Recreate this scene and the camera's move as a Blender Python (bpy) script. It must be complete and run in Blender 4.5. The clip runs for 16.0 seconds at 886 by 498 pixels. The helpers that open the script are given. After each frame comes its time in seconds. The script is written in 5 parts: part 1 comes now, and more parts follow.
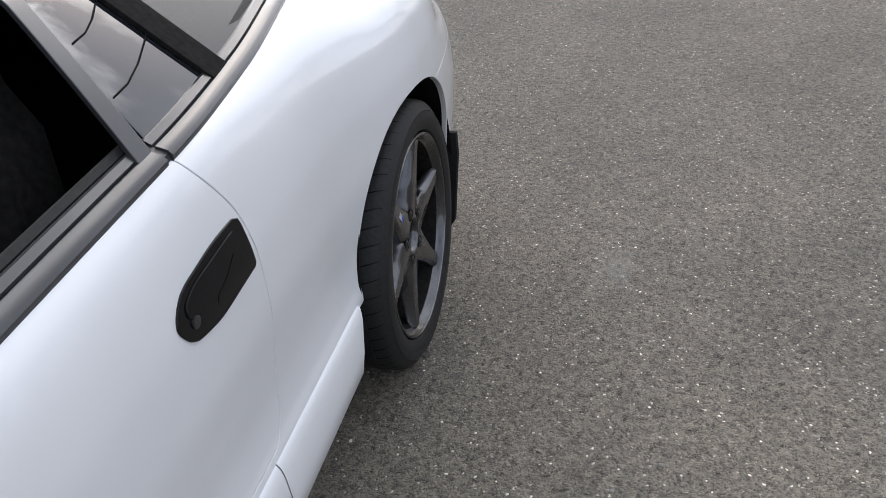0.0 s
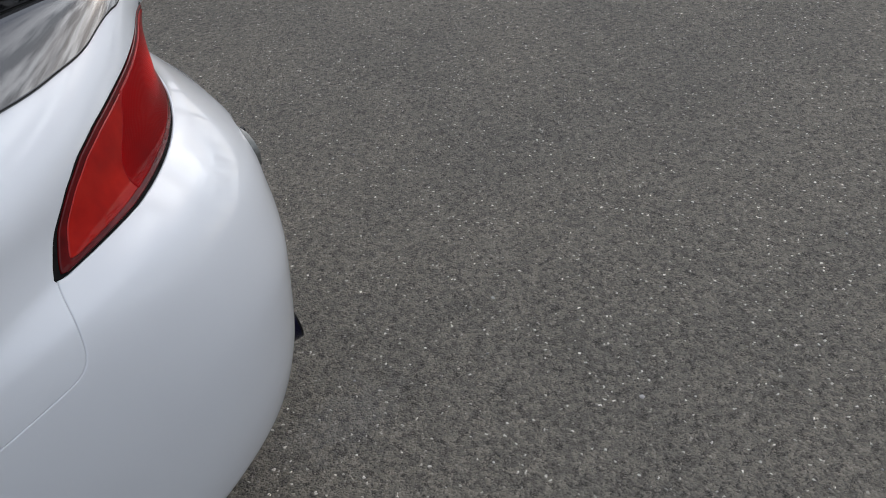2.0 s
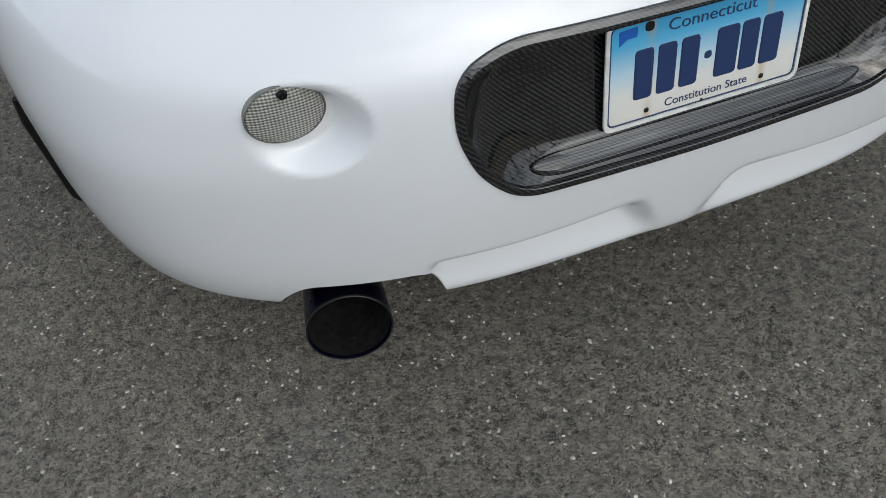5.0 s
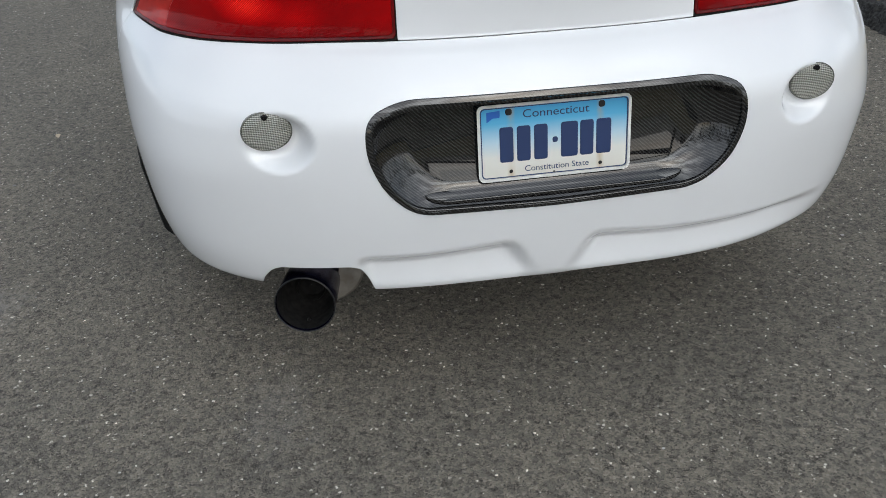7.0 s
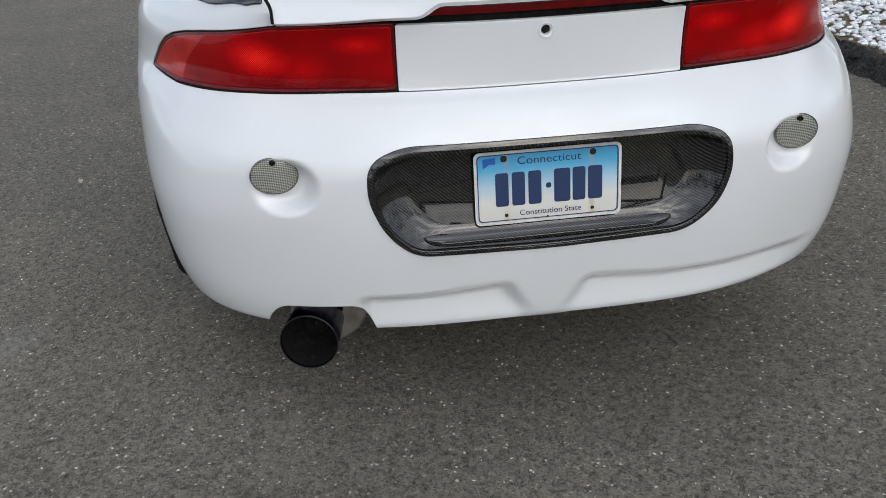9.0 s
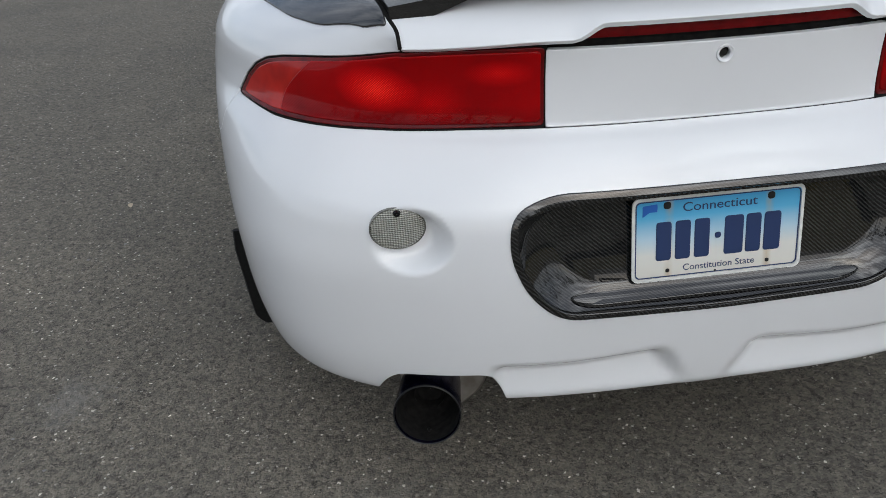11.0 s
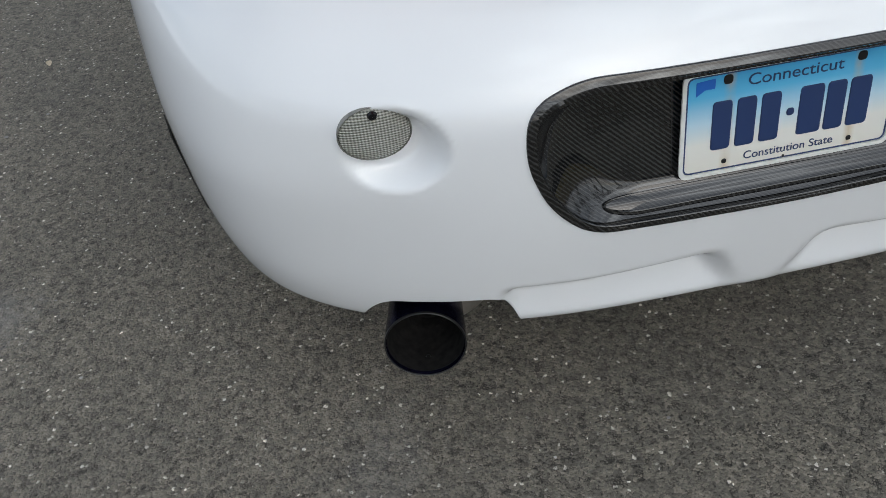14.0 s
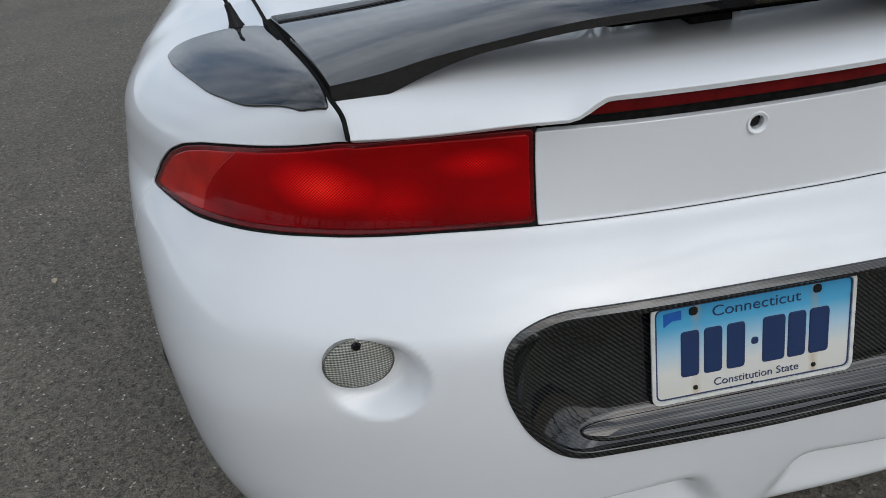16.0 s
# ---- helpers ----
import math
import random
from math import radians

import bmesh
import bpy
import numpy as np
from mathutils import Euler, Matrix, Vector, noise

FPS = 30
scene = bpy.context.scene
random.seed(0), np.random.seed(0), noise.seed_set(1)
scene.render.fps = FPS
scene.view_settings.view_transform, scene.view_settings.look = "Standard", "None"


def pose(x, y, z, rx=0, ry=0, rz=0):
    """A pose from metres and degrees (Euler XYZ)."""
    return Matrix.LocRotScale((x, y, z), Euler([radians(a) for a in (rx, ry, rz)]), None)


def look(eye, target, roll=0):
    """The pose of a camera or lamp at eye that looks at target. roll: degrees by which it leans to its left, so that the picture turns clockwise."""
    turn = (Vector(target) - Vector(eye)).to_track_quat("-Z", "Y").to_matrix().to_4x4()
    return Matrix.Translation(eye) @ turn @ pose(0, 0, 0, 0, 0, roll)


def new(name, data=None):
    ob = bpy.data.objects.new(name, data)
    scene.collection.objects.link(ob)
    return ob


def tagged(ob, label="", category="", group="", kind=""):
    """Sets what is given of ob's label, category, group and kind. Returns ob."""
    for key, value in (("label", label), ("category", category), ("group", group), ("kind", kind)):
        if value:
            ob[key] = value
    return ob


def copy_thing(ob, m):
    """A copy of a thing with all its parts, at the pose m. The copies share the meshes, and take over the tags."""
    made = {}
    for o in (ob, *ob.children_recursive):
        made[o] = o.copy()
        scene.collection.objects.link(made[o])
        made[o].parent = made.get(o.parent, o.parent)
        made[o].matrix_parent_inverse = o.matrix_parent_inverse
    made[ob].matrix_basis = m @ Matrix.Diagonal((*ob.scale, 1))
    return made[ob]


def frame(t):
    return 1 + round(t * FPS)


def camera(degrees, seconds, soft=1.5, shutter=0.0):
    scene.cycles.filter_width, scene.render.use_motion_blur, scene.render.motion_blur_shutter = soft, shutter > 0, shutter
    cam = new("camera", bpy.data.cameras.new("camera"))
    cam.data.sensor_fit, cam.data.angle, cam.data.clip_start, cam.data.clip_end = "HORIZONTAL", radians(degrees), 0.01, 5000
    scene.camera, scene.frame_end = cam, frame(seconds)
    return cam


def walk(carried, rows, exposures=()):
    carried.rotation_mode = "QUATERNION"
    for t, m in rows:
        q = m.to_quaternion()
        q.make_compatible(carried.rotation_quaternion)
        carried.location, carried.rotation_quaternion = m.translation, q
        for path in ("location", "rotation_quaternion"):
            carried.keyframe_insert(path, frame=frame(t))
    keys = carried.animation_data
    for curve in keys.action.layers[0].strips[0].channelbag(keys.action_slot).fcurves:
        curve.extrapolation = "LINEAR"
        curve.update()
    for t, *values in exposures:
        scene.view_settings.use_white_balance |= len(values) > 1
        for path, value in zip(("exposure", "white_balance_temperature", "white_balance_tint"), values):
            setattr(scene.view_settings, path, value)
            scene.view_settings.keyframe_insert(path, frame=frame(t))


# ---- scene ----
cam = camera(55.5, 16.0, soft=0.6)
PATH = [
    (0, (-1.4310, 2.8160, 1.4736), (-1.0040, 1.2733, 0.4500), -4.99),
    (0.5, (-1.4989, 2.2676, 1.4412), (-1.0705, 0.7400, 0.3957), -1.79),
    (1, (-1.6256, 1.7091, 1.4340), (-1.0748, 0.2173, 0.3941), -2.21),
    (1.5, (-1.6888, 1.2010, 1.4128), (-0.8316, -0.1255, 0.3565), -6.35),
    (2, (-1.6651, 0.7286, 1.3653), (-0.5763, -0.3094, 0.2046), -6.25),
    (2.3, (-1.6789, 0.3965, 1.3917), (-0.2657, -0.2547, 0.3013), -9.28),
    (2.5, (-1.6189, 0.1471, 1.4007), (-0.1039, -0.2345, 0.3194), -13.79),
    (3, (-1.3741, -0.2531, 1.3710), (0.1873, -0.4526, 0.3069), -10.35),
    (3.5, (-1.1917, -0.5370, 1.3231), (0.3211, 0.0198, 0.3176), -11.08),
    (4, (-1.0148, -0.6525, 1.2686), (0.1503, 0.3732, 0.1728), -7.63),
    (4.2, (-0.9421, -0.6215, 1.2415), (0.0813, 0.4164, 0.0227), -4.97),
    (4.5, (-0.8254, -0.6165, 1.1865), (-0.0557, 0.4320, -0.1985), -3.17),
    (5, (-0.6529, -0.6781, 1.2398), (-0.1976, 0.5449, -0.1411), -2.83),
    (5.2, (-0.6168, -0.7329, 1.2658), (-0.1973, 0.6027, -0.0187), -3.45),
    (7.3, (-0.4363, -1.4415, 1.2857), (-0.2160, 0.1682, 0.3006), -1.88),
    (7.5, (-0.4328, -1.4561, 1.2898), (-0.2225, 0.1564, 0.3073), -1.90),
    (8, (-0.4148, -1.4698, 1.3055), (-0.2047, 0.1518, 0.3380), -1.98),
    (10.3, (-0.4223, -1.4361, 1.2957), (-0.2297, 0.2680, 0.4778), -2.92),
    (10.5, (-0.4609, -1.3839, 1.2866), (-0.2818, 0.3119, 0.4486), -2.85),
    (11, (-0.6051, -1.1583, 1.2913), (-0.4270, 0.5080, 0.3958), -3.07),
    (11.2, (-0.6343, -1.0781, 1.2924), (-0.4603, 0.5506, 0.3296), -3.39),
    (11.5, (-0.6391, -0.9713, 1.2686), (-0.4822, 0.5750, 0.1757), -3.82),
    (12, (-0.5916, -0.8517, 1.2765), (-0.4229, 0.6760, 0.1596), -3.60),
    (12.2, (-0.5728, -0.8240, 1.2969), (-0.3781, 0.7554, 0.2588), -3.68),
    (12.5, (-0.5634, -0.8084, 1.3275), (-0.3299, 0.8410, 0.4138), -5.83),
    (12.8, (-0.5696, -0.7996, 1.3325), (-0.3174, 0.8587, 0.4400), -6.91),
    (13, (-0.5779, -0.8006, 1.3191), (-0.3374, 0.8248, 0.3650), -6.91),
    (13.2, (-0.5878, -0.7950, 1.2855), (-0.3742, 0.7536, 0.2055), -6.65),
    (13.5, (-0.5927, -0.8007, 1.2483), (-0.4076, 0.6345, 0.0171), -6.28),
    (14, (-0.5895, -0.7945, 1.2477), (-0.4075, 0.6171, -0.0110), -6.05),
    (14.5, (-0.5887, -0.7947, 1.2554), (-0.4062, 0.6209, 0.0013), -5.57),
    (15, (-0.5870, -0.8034, 1.2601), (-0.4034, 0.6182, 0.0129), -5.42),
    (15.2, (-0.5859, -0.8041, 1.2641), (-0.3811, 0.6734, 0.0873), -5.00),
    (15.5, (-0.5773, -0.8120, 1.2822), (-0.3381, 0.7848, 0.2807), -4.68),
    (15.8, (-0.5712, -0.8198, 1.3039), (-0.3056, 0.8344, 0.4078), -4.87),
    (16, (-0.5693, -0.8219, 1.2998), (-0.3000, 0.8383, 0.4160), -5.00),
]
LIGHTNESS = [(0.0, 0.74, 6190, 12), (0.5, 0.46, 6190, 12), (1.0, 0.26, 6060, 11), (2.0, 0.08, 6010, 10), (2.5, 0.11, 6010, 9), (3.0, 0.1, 6010, 8), (3.5, 0.04, 6010, 8), (4.0, -0.12, 6060, 7), (4.5, 0.0, 6010, 6), (5.0, 0.17, 6010, 6), (7.5, 0.3, 6060, 7), (8.5, 0.25, 6060, 8), (10.5, 0.06, 6060, 8), (12.0, -0.02, 6060, 7), (12.8, -0.12, 6060, 7), (13.4, -0.05, 6010, 7), (14.0, 0.12, 6010, 6), (15.0, 0.12, 6010, 6), (15.6, -0.03, 6010, 7), (16.0, -0.1, 6010, 7)]
walk(cam, [(t, look(eye, target, roll)) for t, eye, target, roll in PATH], LIGHTNESS)

# ---------------------------------------------------------------- light
SUN_EL, SUN_AZ = 34.0, 165.0
world = bpy.data.worlds.new("sky")
scene.world = world
world.use_nodes = True
wn, wl = world.node_tree.nodes, world.node_tree.links
wn.clear()
w_out, w_bg, w_sky = wn.new("ShaderNodeOutputWorld"), wn.new("ShaderNodeBackground"), wn.new("ShaderNodeTexSky")
w_sky.sky_type, w_sky.sun_disc = "NISHITA", False
w_sky.sun_elevation, w_sky.sun_rotation = radians(SUN_EL), radians(SUN_AZ)
w_sky.air_density, w_sky.dust_density = 1.0, 3.0
# broken cloud over the whole dome
w_co, w_map, w_cl, w_ramp, w_mix = (wn.new(k) for k in ("ShaderNodeTexCoord", "ShaderNodeMapping", "ShaderNodeTexNoise", "ShaderNodeValToRGB", "ShaderNodeMix"))
w_mix.data_type = "RGBA"
w_map.inputs["Scale"].default_value = (1.0, 1.0, 2.2)
w_cl.inputs["Scale"].default_value, w_cl.inputs["Detail"].default_value, w_cl.inputs["Roughness"].default_value = 2.3, 7.0, 0.55
w_ramp.color_ramp.elements[0].position, w_ramp.color_ramp.elements[1].position = 0.33, 0.61
w_mix.inputs["B"].default_value = (9.5, 9.7, 10.2, 1)
wl.new(w_co.outputs["Generated"], w_map.inputs["Vector"])
wl.new(w_map.outputs["Vector"], w_cl.inputs["Vector"])
wl.new(w_cl.outputs["Fac"], w_ramp.inputs["Fac"])
wl.new(w_ramp.outputs["Color"], w_mix.inputs["Factor"])
wl.new(w_sky.outputs["Color"], w_mix.inputs["A"])
# the cloud is thin and bright round the sun, with ragged edges
w_dir = Vector((math.sin(radians(SUN_AZ)) * math.cos(radians(SUN_EL)), math.cos(radians(SUN_AZ)) * math.cos(radians(SUN_EL)), math.sin(radians(SUN_EL))))
w_dot, w_pow, w_cl2, w_rag, w_mul, w_add = (wn.new(k) for k in ("ShaderNodeVectorMath", "ShaderNodeMapRange", "ShaderNodeTexNoise", "ShaderNodeValToRGB", "ShaderNodeMix", "ShaderNodeMix"))
w_dot.operation = "DOT_PRODUCT"
w_dot.inputs[1].default_value = w_dir
w_pow.inputs["From Min"].default_value, w_pow.inputs["From Max"].default_value = 0.82, 0.99
w_cl2.inputs["Scale"].default_value, w_cl2.inputs["Detail"].default_value, w_cl2.inputs["Roughness"].default_value = 5.0, 6.0, 0.6
w_rag.color_ramp.elements[0].position, w_rag.color_ramp.elements[1].position = 0.47, 0.60
for n in (w_mul, w_add):
    n.data_type = "RGBA"
w_mul.blend_type, w_add.blend_type = "MULTIPLY", "ADD"
w_mul.inputs["Factor"].default_value = 1.0
w_add.inputs["B"].default_value = (26.0, 25.5, 24.5, 1)
wl.new(w_co.outputs["Generated"], w_dot.inputs[0])
wl.new(w_dot.outputs["Value"], w_pow.inputs["Value"])
wl.new(w_map.outputs["Vector"], w_cl2.inputs["Vector"])
wl.new(w_cl2.outputs["Fac"], w_rag.inputs["Fac"])
wl.new(w_pow.outputs["Result"], w_mul.inputs["A"])
wl.new(w_rag.outputs["Color"], w_mul.inputs["B"])
wl.new(w_mul.outputs["Result"], w_add.inputs["Factor"])
wl.new(w_mix.outputs["Result"], w_add.inputs["A"])
wl.new(w_add.outputs["Result"], w_bg.inputs["Color"])
wl.new(w_bg.outputs["Background"], w_out.inputs["Surface"])
w_bg.inputs["Strength"].default_value = 0.098
sun = new("sun", bpy.data.lights.new("sun", "SUN"))
sun.data.energy, sun.data.angle, sun.data.color = 0.42, radians(90), (1.0, 0.97, 0.93)
sun.matrix_world = look((0, 0, 30), Vector((0, 0, 30)) - Vector((math.sin(radians(SUN_AZ)) * math.cos(radians(SUN_EL)), math.cos(radians(SUN_AZ)) * math.cos(radians(SUN_EL)), math.sin(radians(SUN_EL)))))
scene.view_settings.exposure = 0.0


# ---------------------------------------------------------------- materials
def material(name, colour, rough=0.5, metal=0.0, coat=0.0, coat_rough=0.03, spec=0.5):
    m = bpy.data.materials.new(name)
    m.use_nodes = True
    b = m.node_tree.nodes["Principled BSDF"]
    b.inputs["Base Color"].default_value = (*colour, 1)
    b.inputs["Roughness"].default_value = rough
    b.inputs["Metallic"].default_value = metal
    b.inputs["Coat Weight"].default_value = coat
    b.inputs["Coat Roughness"].default_value = coat_rough
    b.inputs["Specular IOR Level"].default_value = spec
    return m


def node(m, kind, **values):
    n = m.node_tree.nodes.new(kind)
    for key, v in values.items():
        n.inputs[key.replace("_", " ")].default_value = v
    return n


def link(m, a, out, b, into):
    m.node_tree.links.new(a.outputs[out], b.inputs[into])


def ramp(m, stops):
    n = m.node_tree.nodes.new("ShaderNodeValToRGB")
    e = n.color_ramp.elements
    while len(e) < len(stops):
        e.new(0.5)
    for el, (p, c) in zip(e, stops):
        el.position, el.color = p, (*c, 1)
    return n


def bsdf(m):
    return m.node_tree.nodes["Principled BSDF"]


def grainy(m, scale, dark, light, bump=0.2, dist=0.002, detail=6.0, rough=None):
    """Colour noise between two tones, with relief of the same grain."""
    co = node(m, "ShaderNodeTexCoord")
    n = node(m, "ShaderNodeTexNoise", Scale=scale, Detail=detail)
    r = ramp(m, [(0.3, dark), (0.7, light)])
    link(m, co, "Object", n, "Vector")
    link(m, n, "Fac", r, "Fac")
    link(m, r, "Color", bsdf(m), "Base Color")
    bu = node(m, "ShaderNodeBump", Strength=bump, Distance=dist)
    link(m, n, "Fac", bu, "Height")
    link(m, bu, "Normal", bsdf(m), "Normal")
    if rough:
        rr = node(m, "ShaderNodeMapRange", To_Min=rough[0], To_Max=rough[1])
        link(m, n, "Fac", rr, "Value")
        link(m, rr, "Result", bsdf(m), "Roughness")
    return m


def math_node(m, op, a, b=None):
    n = m.node_tree.nodes.new("ShaderNodeMath")
    n.operation = op
    for k, v in enumerate((a, b)):
        if v is None:
            continue
        if isinstance(v, (int, float)):
            n.inputs[k].default_value = v
        else:
            m.node_tree.links.new(v, n.inputs[k])
    return n.outputs[0]


# white pearl paint: faint large unevenness, a little dust, clear coat
PAINT = material("white_pearl_paint", (0.80, 0.81, 0.825), 0.32, 0.0, 1.0, 0.025)
p_co = node(PAINT, "ShaderNodeTexCoord")
p_n1 = node(PAINT, "ShaderNodeTexNoise", Scale=2.5, Detail=3.0)
p_n2 = node(PAINT, "ShaderNodeTexNoise", Scale=900.0, Detail=2.0)
p_r = ramp(PAINT, [(0.3, (0.675, 0.685, 0.697)), (0.7, (0.712, 0.722, 0.736))])
p_b = node(PAINT, "ShaderNodeBump", Strength=0.02, Distance=0.0004)
p_m = node(PAINT, "ShaderNodeMapRange", To_Min=0.015, To_Max=0.06)
link(PAINT, p_co, "Object", p_n1, "Vector")
link(PAINT, p_co, "Object", p_n2, "Vector")
link(PAINT, p_n1, "Fac", p_r, "Fac")
link(PAINT, p_r, "Color", bsdf(PAINT), "Base Color")
link(PAINT, p_n2, "Fac", p_b, "Height")
link(PAINT, p_b, "Normal", bsdf(PAINT), "Normal")
link(PAINT, p_n1, "Fac", p_m, "Value")
link(PAINT, p_m, "Result", bsdf(PAINT), "Coat Roughness")

BLACK = grainy(material("black_plastic", (0.02, 0.02, 0.02), 0.45), 300, (0.012, 0.012, 0.013), (0.03, 0.03, 0.031), 0.15, 0.0005)
GLOSS_BLACK = grainy(material("gloss_black_plastic", (0.012, 0.012, 0.013), 0.14, 0, 0.05, 0.03, 0.2), 20, (0.005, 0.005, 0.0055), (0.008, 0.008, 0.009), 0.01, 0.0001)
RUBBER = grainy(material("rubber", (0.02, 0.02, 0.02), 0.7, spec=0.25), 140, (0.008, 0.008, 0.008), (0.018, 0.018, 0.018), 0.3, 0.0006, rough=(0.5, 0.75))
FLAP_RUBBER = grainy(material("dull_black_rubber", (0.008, 0.008, 0.008), 0.7, spec=0.2), 140, (0.005, 0.005, 0.005), (0.012, 0.012, 0.012), 0.3, 0.0006, rough=(0.55, 0.8))
TYRE_PRINT = grainy(material("raised_tyre_print", (0.05, 0.05, 0.05), 0.6, spec=0.25), 200, (0.040, 0.040, 0.040), (0.062, 0.062, 0.060), 0.1, 0.0003)
GREY_TRIM = grainy(material("grey_belt_moulding", (0.06, 0.062, 0.066), 0.32, 0.0, 0.3, 0.12), 14, (0.018, 0.0185, 0.020), (0.027, 0.028, 0.030), 0.02, 0.0004)
GLASS = material("tinted_glass", (0.010, 0.012, 0.014), 0.02, 0, 0.0, 0.02, 0.9)
RED_LENS = material("red_lens", (0.45, 0.008, 0.006), 0.3, 0, 0.22, 0.015, 0.03)
LENS_FRAME = grainy(material("dark_lens_frame", (0.09, 0.003, 0.004), 0.25, 0, 0.35, 0.02, 0.1), 40, (0.06, 0.002, 0.003), (0.13, 0.004, 0.005), 0.02, 0.0002)
END_LENS = grainy(material("orange_red_lens", (0.5, 0.03, 0.01), 0.25, 0, 0.4, 0.02, 0.1), 22, (0.27, 0.005, 0.004), (0.44, 0.013, 0.007), 0.03, 0.0004)
DARK_RED = grainy(material("dark_red_lens", (0.16, 0.004, 0.006), 0.2, 0, 0.4, 0.03, 0.1), 30, (0.075, 0.002, 0.003), (0.13, 0.003, 0.004), 0.03, 0.0003)
CLEAR_LENS = material("ribbed_clear_lens", (0.40, 0.40, 0.36), 0.12, 0, 1.0, 0.03)
LAMP_RIM = grainy(material("smoky_lamp_rim", (0.16, 0.16, 0.14), 0.25, 0, 0.5, 0.05), 90, (0.10, 0.10, 0.09), (0.20, 0.20, 0.175), 0.05, 0.0003)
CARBON = material("carbon_fibre", (0.02, 0.02, 0.02), 0.4, 0.0, 1.0, 0.015, 0.03)
CARBON.node_tree.nodes["Principled BSDF"].inputs["Coat IOR"].default_value = 1.62
RIM = grainy(material("gunmetal_rim", (0.09, 0.09, 0.095), 0.22, 0.9, 0.3, 0.06), 120, (0.070, 0.070, 0.074), (0.105, 0.105, 0.110), 0.05, 0.0003)
BLUE_STEEL = grainy(material("burnt_blue_steel", (0.03, 0.03, 0.06), 0.22, 0.9), 25, (0.012, 0.014, 0.050), (0.040, 0.038, 0.090), 0.05, 0.0003)
# one near-black for sooty, black and deeply shaded parts alike
NEAR_BLACK = grainy(material("near_black", (0.008, 0.008, 0.008), 0.9, spec=0.1), 80, (0.005, 0.005, 0.005), (0.014, 0.013, 0.012), 0.3, 0.001)
STEEL = grainy(material("muffler_steel", (0.45, 0.42, 0.38), 0.3, 0.95), 30, (0.30, 0.27, 0.23), (0.52, 0.50, 0.47), 0.05, 0.0005, rough=(0.2, 0.45))
CALIPER = grainy(material("cast_caliper", (0.04, 0.04, 0.04), 0.5, 0.4), 60, (0.025, 0.025, 0.025), (0.06, 0.058, 0.055), 0.1, 0.001)
NAVY = material("navy_print", (0.012, 0.03, 0.10), 0.4)
BOLT = material("dark_bolt", (0.03, 0.03, 0.03), 0.35, 0.8)


# tail lamp plastic: the reflectors' shine put into the colour as bright spots, with fine prisms, a darker foot and a
# paler outer end
def lamp_red(m):
    co = node(m, "ShaderNodeTexCoord")
    sep = node(m, "ShaderNodeSeparateXYZ")
    link(m, co, "Object", sep, "Vector")
    ax, z = math_node(m, "ABSOLUTE", sep.outputs["X"]), sep.outputs["Z"]

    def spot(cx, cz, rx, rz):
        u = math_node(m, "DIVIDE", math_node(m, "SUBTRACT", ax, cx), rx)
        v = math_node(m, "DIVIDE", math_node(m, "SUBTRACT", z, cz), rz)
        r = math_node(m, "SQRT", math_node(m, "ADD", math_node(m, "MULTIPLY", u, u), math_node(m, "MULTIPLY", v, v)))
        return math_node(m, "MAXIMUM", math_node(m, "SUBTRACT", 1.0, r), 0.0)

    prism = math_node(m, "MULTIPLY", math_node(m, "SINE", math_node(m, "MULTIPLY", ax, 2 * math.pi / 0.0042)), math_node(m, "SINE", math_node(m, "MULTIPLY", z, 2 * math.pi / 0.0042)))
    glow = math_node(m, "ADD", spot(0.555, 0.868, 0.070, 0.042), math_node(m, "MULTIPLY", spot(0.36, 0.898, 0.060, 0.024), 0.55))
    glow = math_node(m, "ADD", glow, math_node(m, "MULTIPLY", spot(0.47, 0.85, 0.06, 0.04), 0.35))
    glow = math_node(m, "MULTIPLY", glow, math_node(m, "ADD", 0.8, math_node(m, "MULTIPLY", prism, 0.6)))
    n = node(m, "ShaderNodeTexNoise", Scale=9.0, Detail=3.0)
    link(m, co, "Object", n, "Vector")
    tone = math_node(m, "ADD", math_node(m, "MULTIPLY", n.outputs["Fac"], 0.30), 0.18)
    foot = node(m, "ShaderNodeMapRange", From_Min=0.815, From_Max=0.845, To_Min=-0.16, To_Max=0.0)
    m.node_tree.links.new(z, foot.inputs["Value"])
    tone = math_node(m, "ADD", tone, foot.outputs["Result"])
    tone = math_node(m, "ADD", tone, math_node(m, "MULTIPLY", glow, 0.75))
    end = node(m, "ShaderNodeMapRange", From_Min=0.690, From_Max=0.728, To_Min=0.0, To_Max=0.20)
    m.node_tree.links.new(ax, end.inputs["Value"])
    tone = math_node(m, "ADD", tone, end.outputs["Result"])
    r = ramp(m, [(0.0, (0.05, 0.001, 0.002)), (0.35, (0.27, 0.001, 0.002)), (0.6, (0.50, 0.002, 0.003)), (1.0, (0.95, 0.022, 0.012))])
    m.node_tree.links.new(tone, r.inputs["Fac"])
    link(m, r, "Color", bsdf(m), "Base Color")
    bu = node(m, "ShaderNodeBump", Strength=0.12, Distance=0.0008)
    m.node_tree.links.new(prism, bu.inputs["Height"])
    link(m, bu, "Normal", bsdf(m), "Normal")


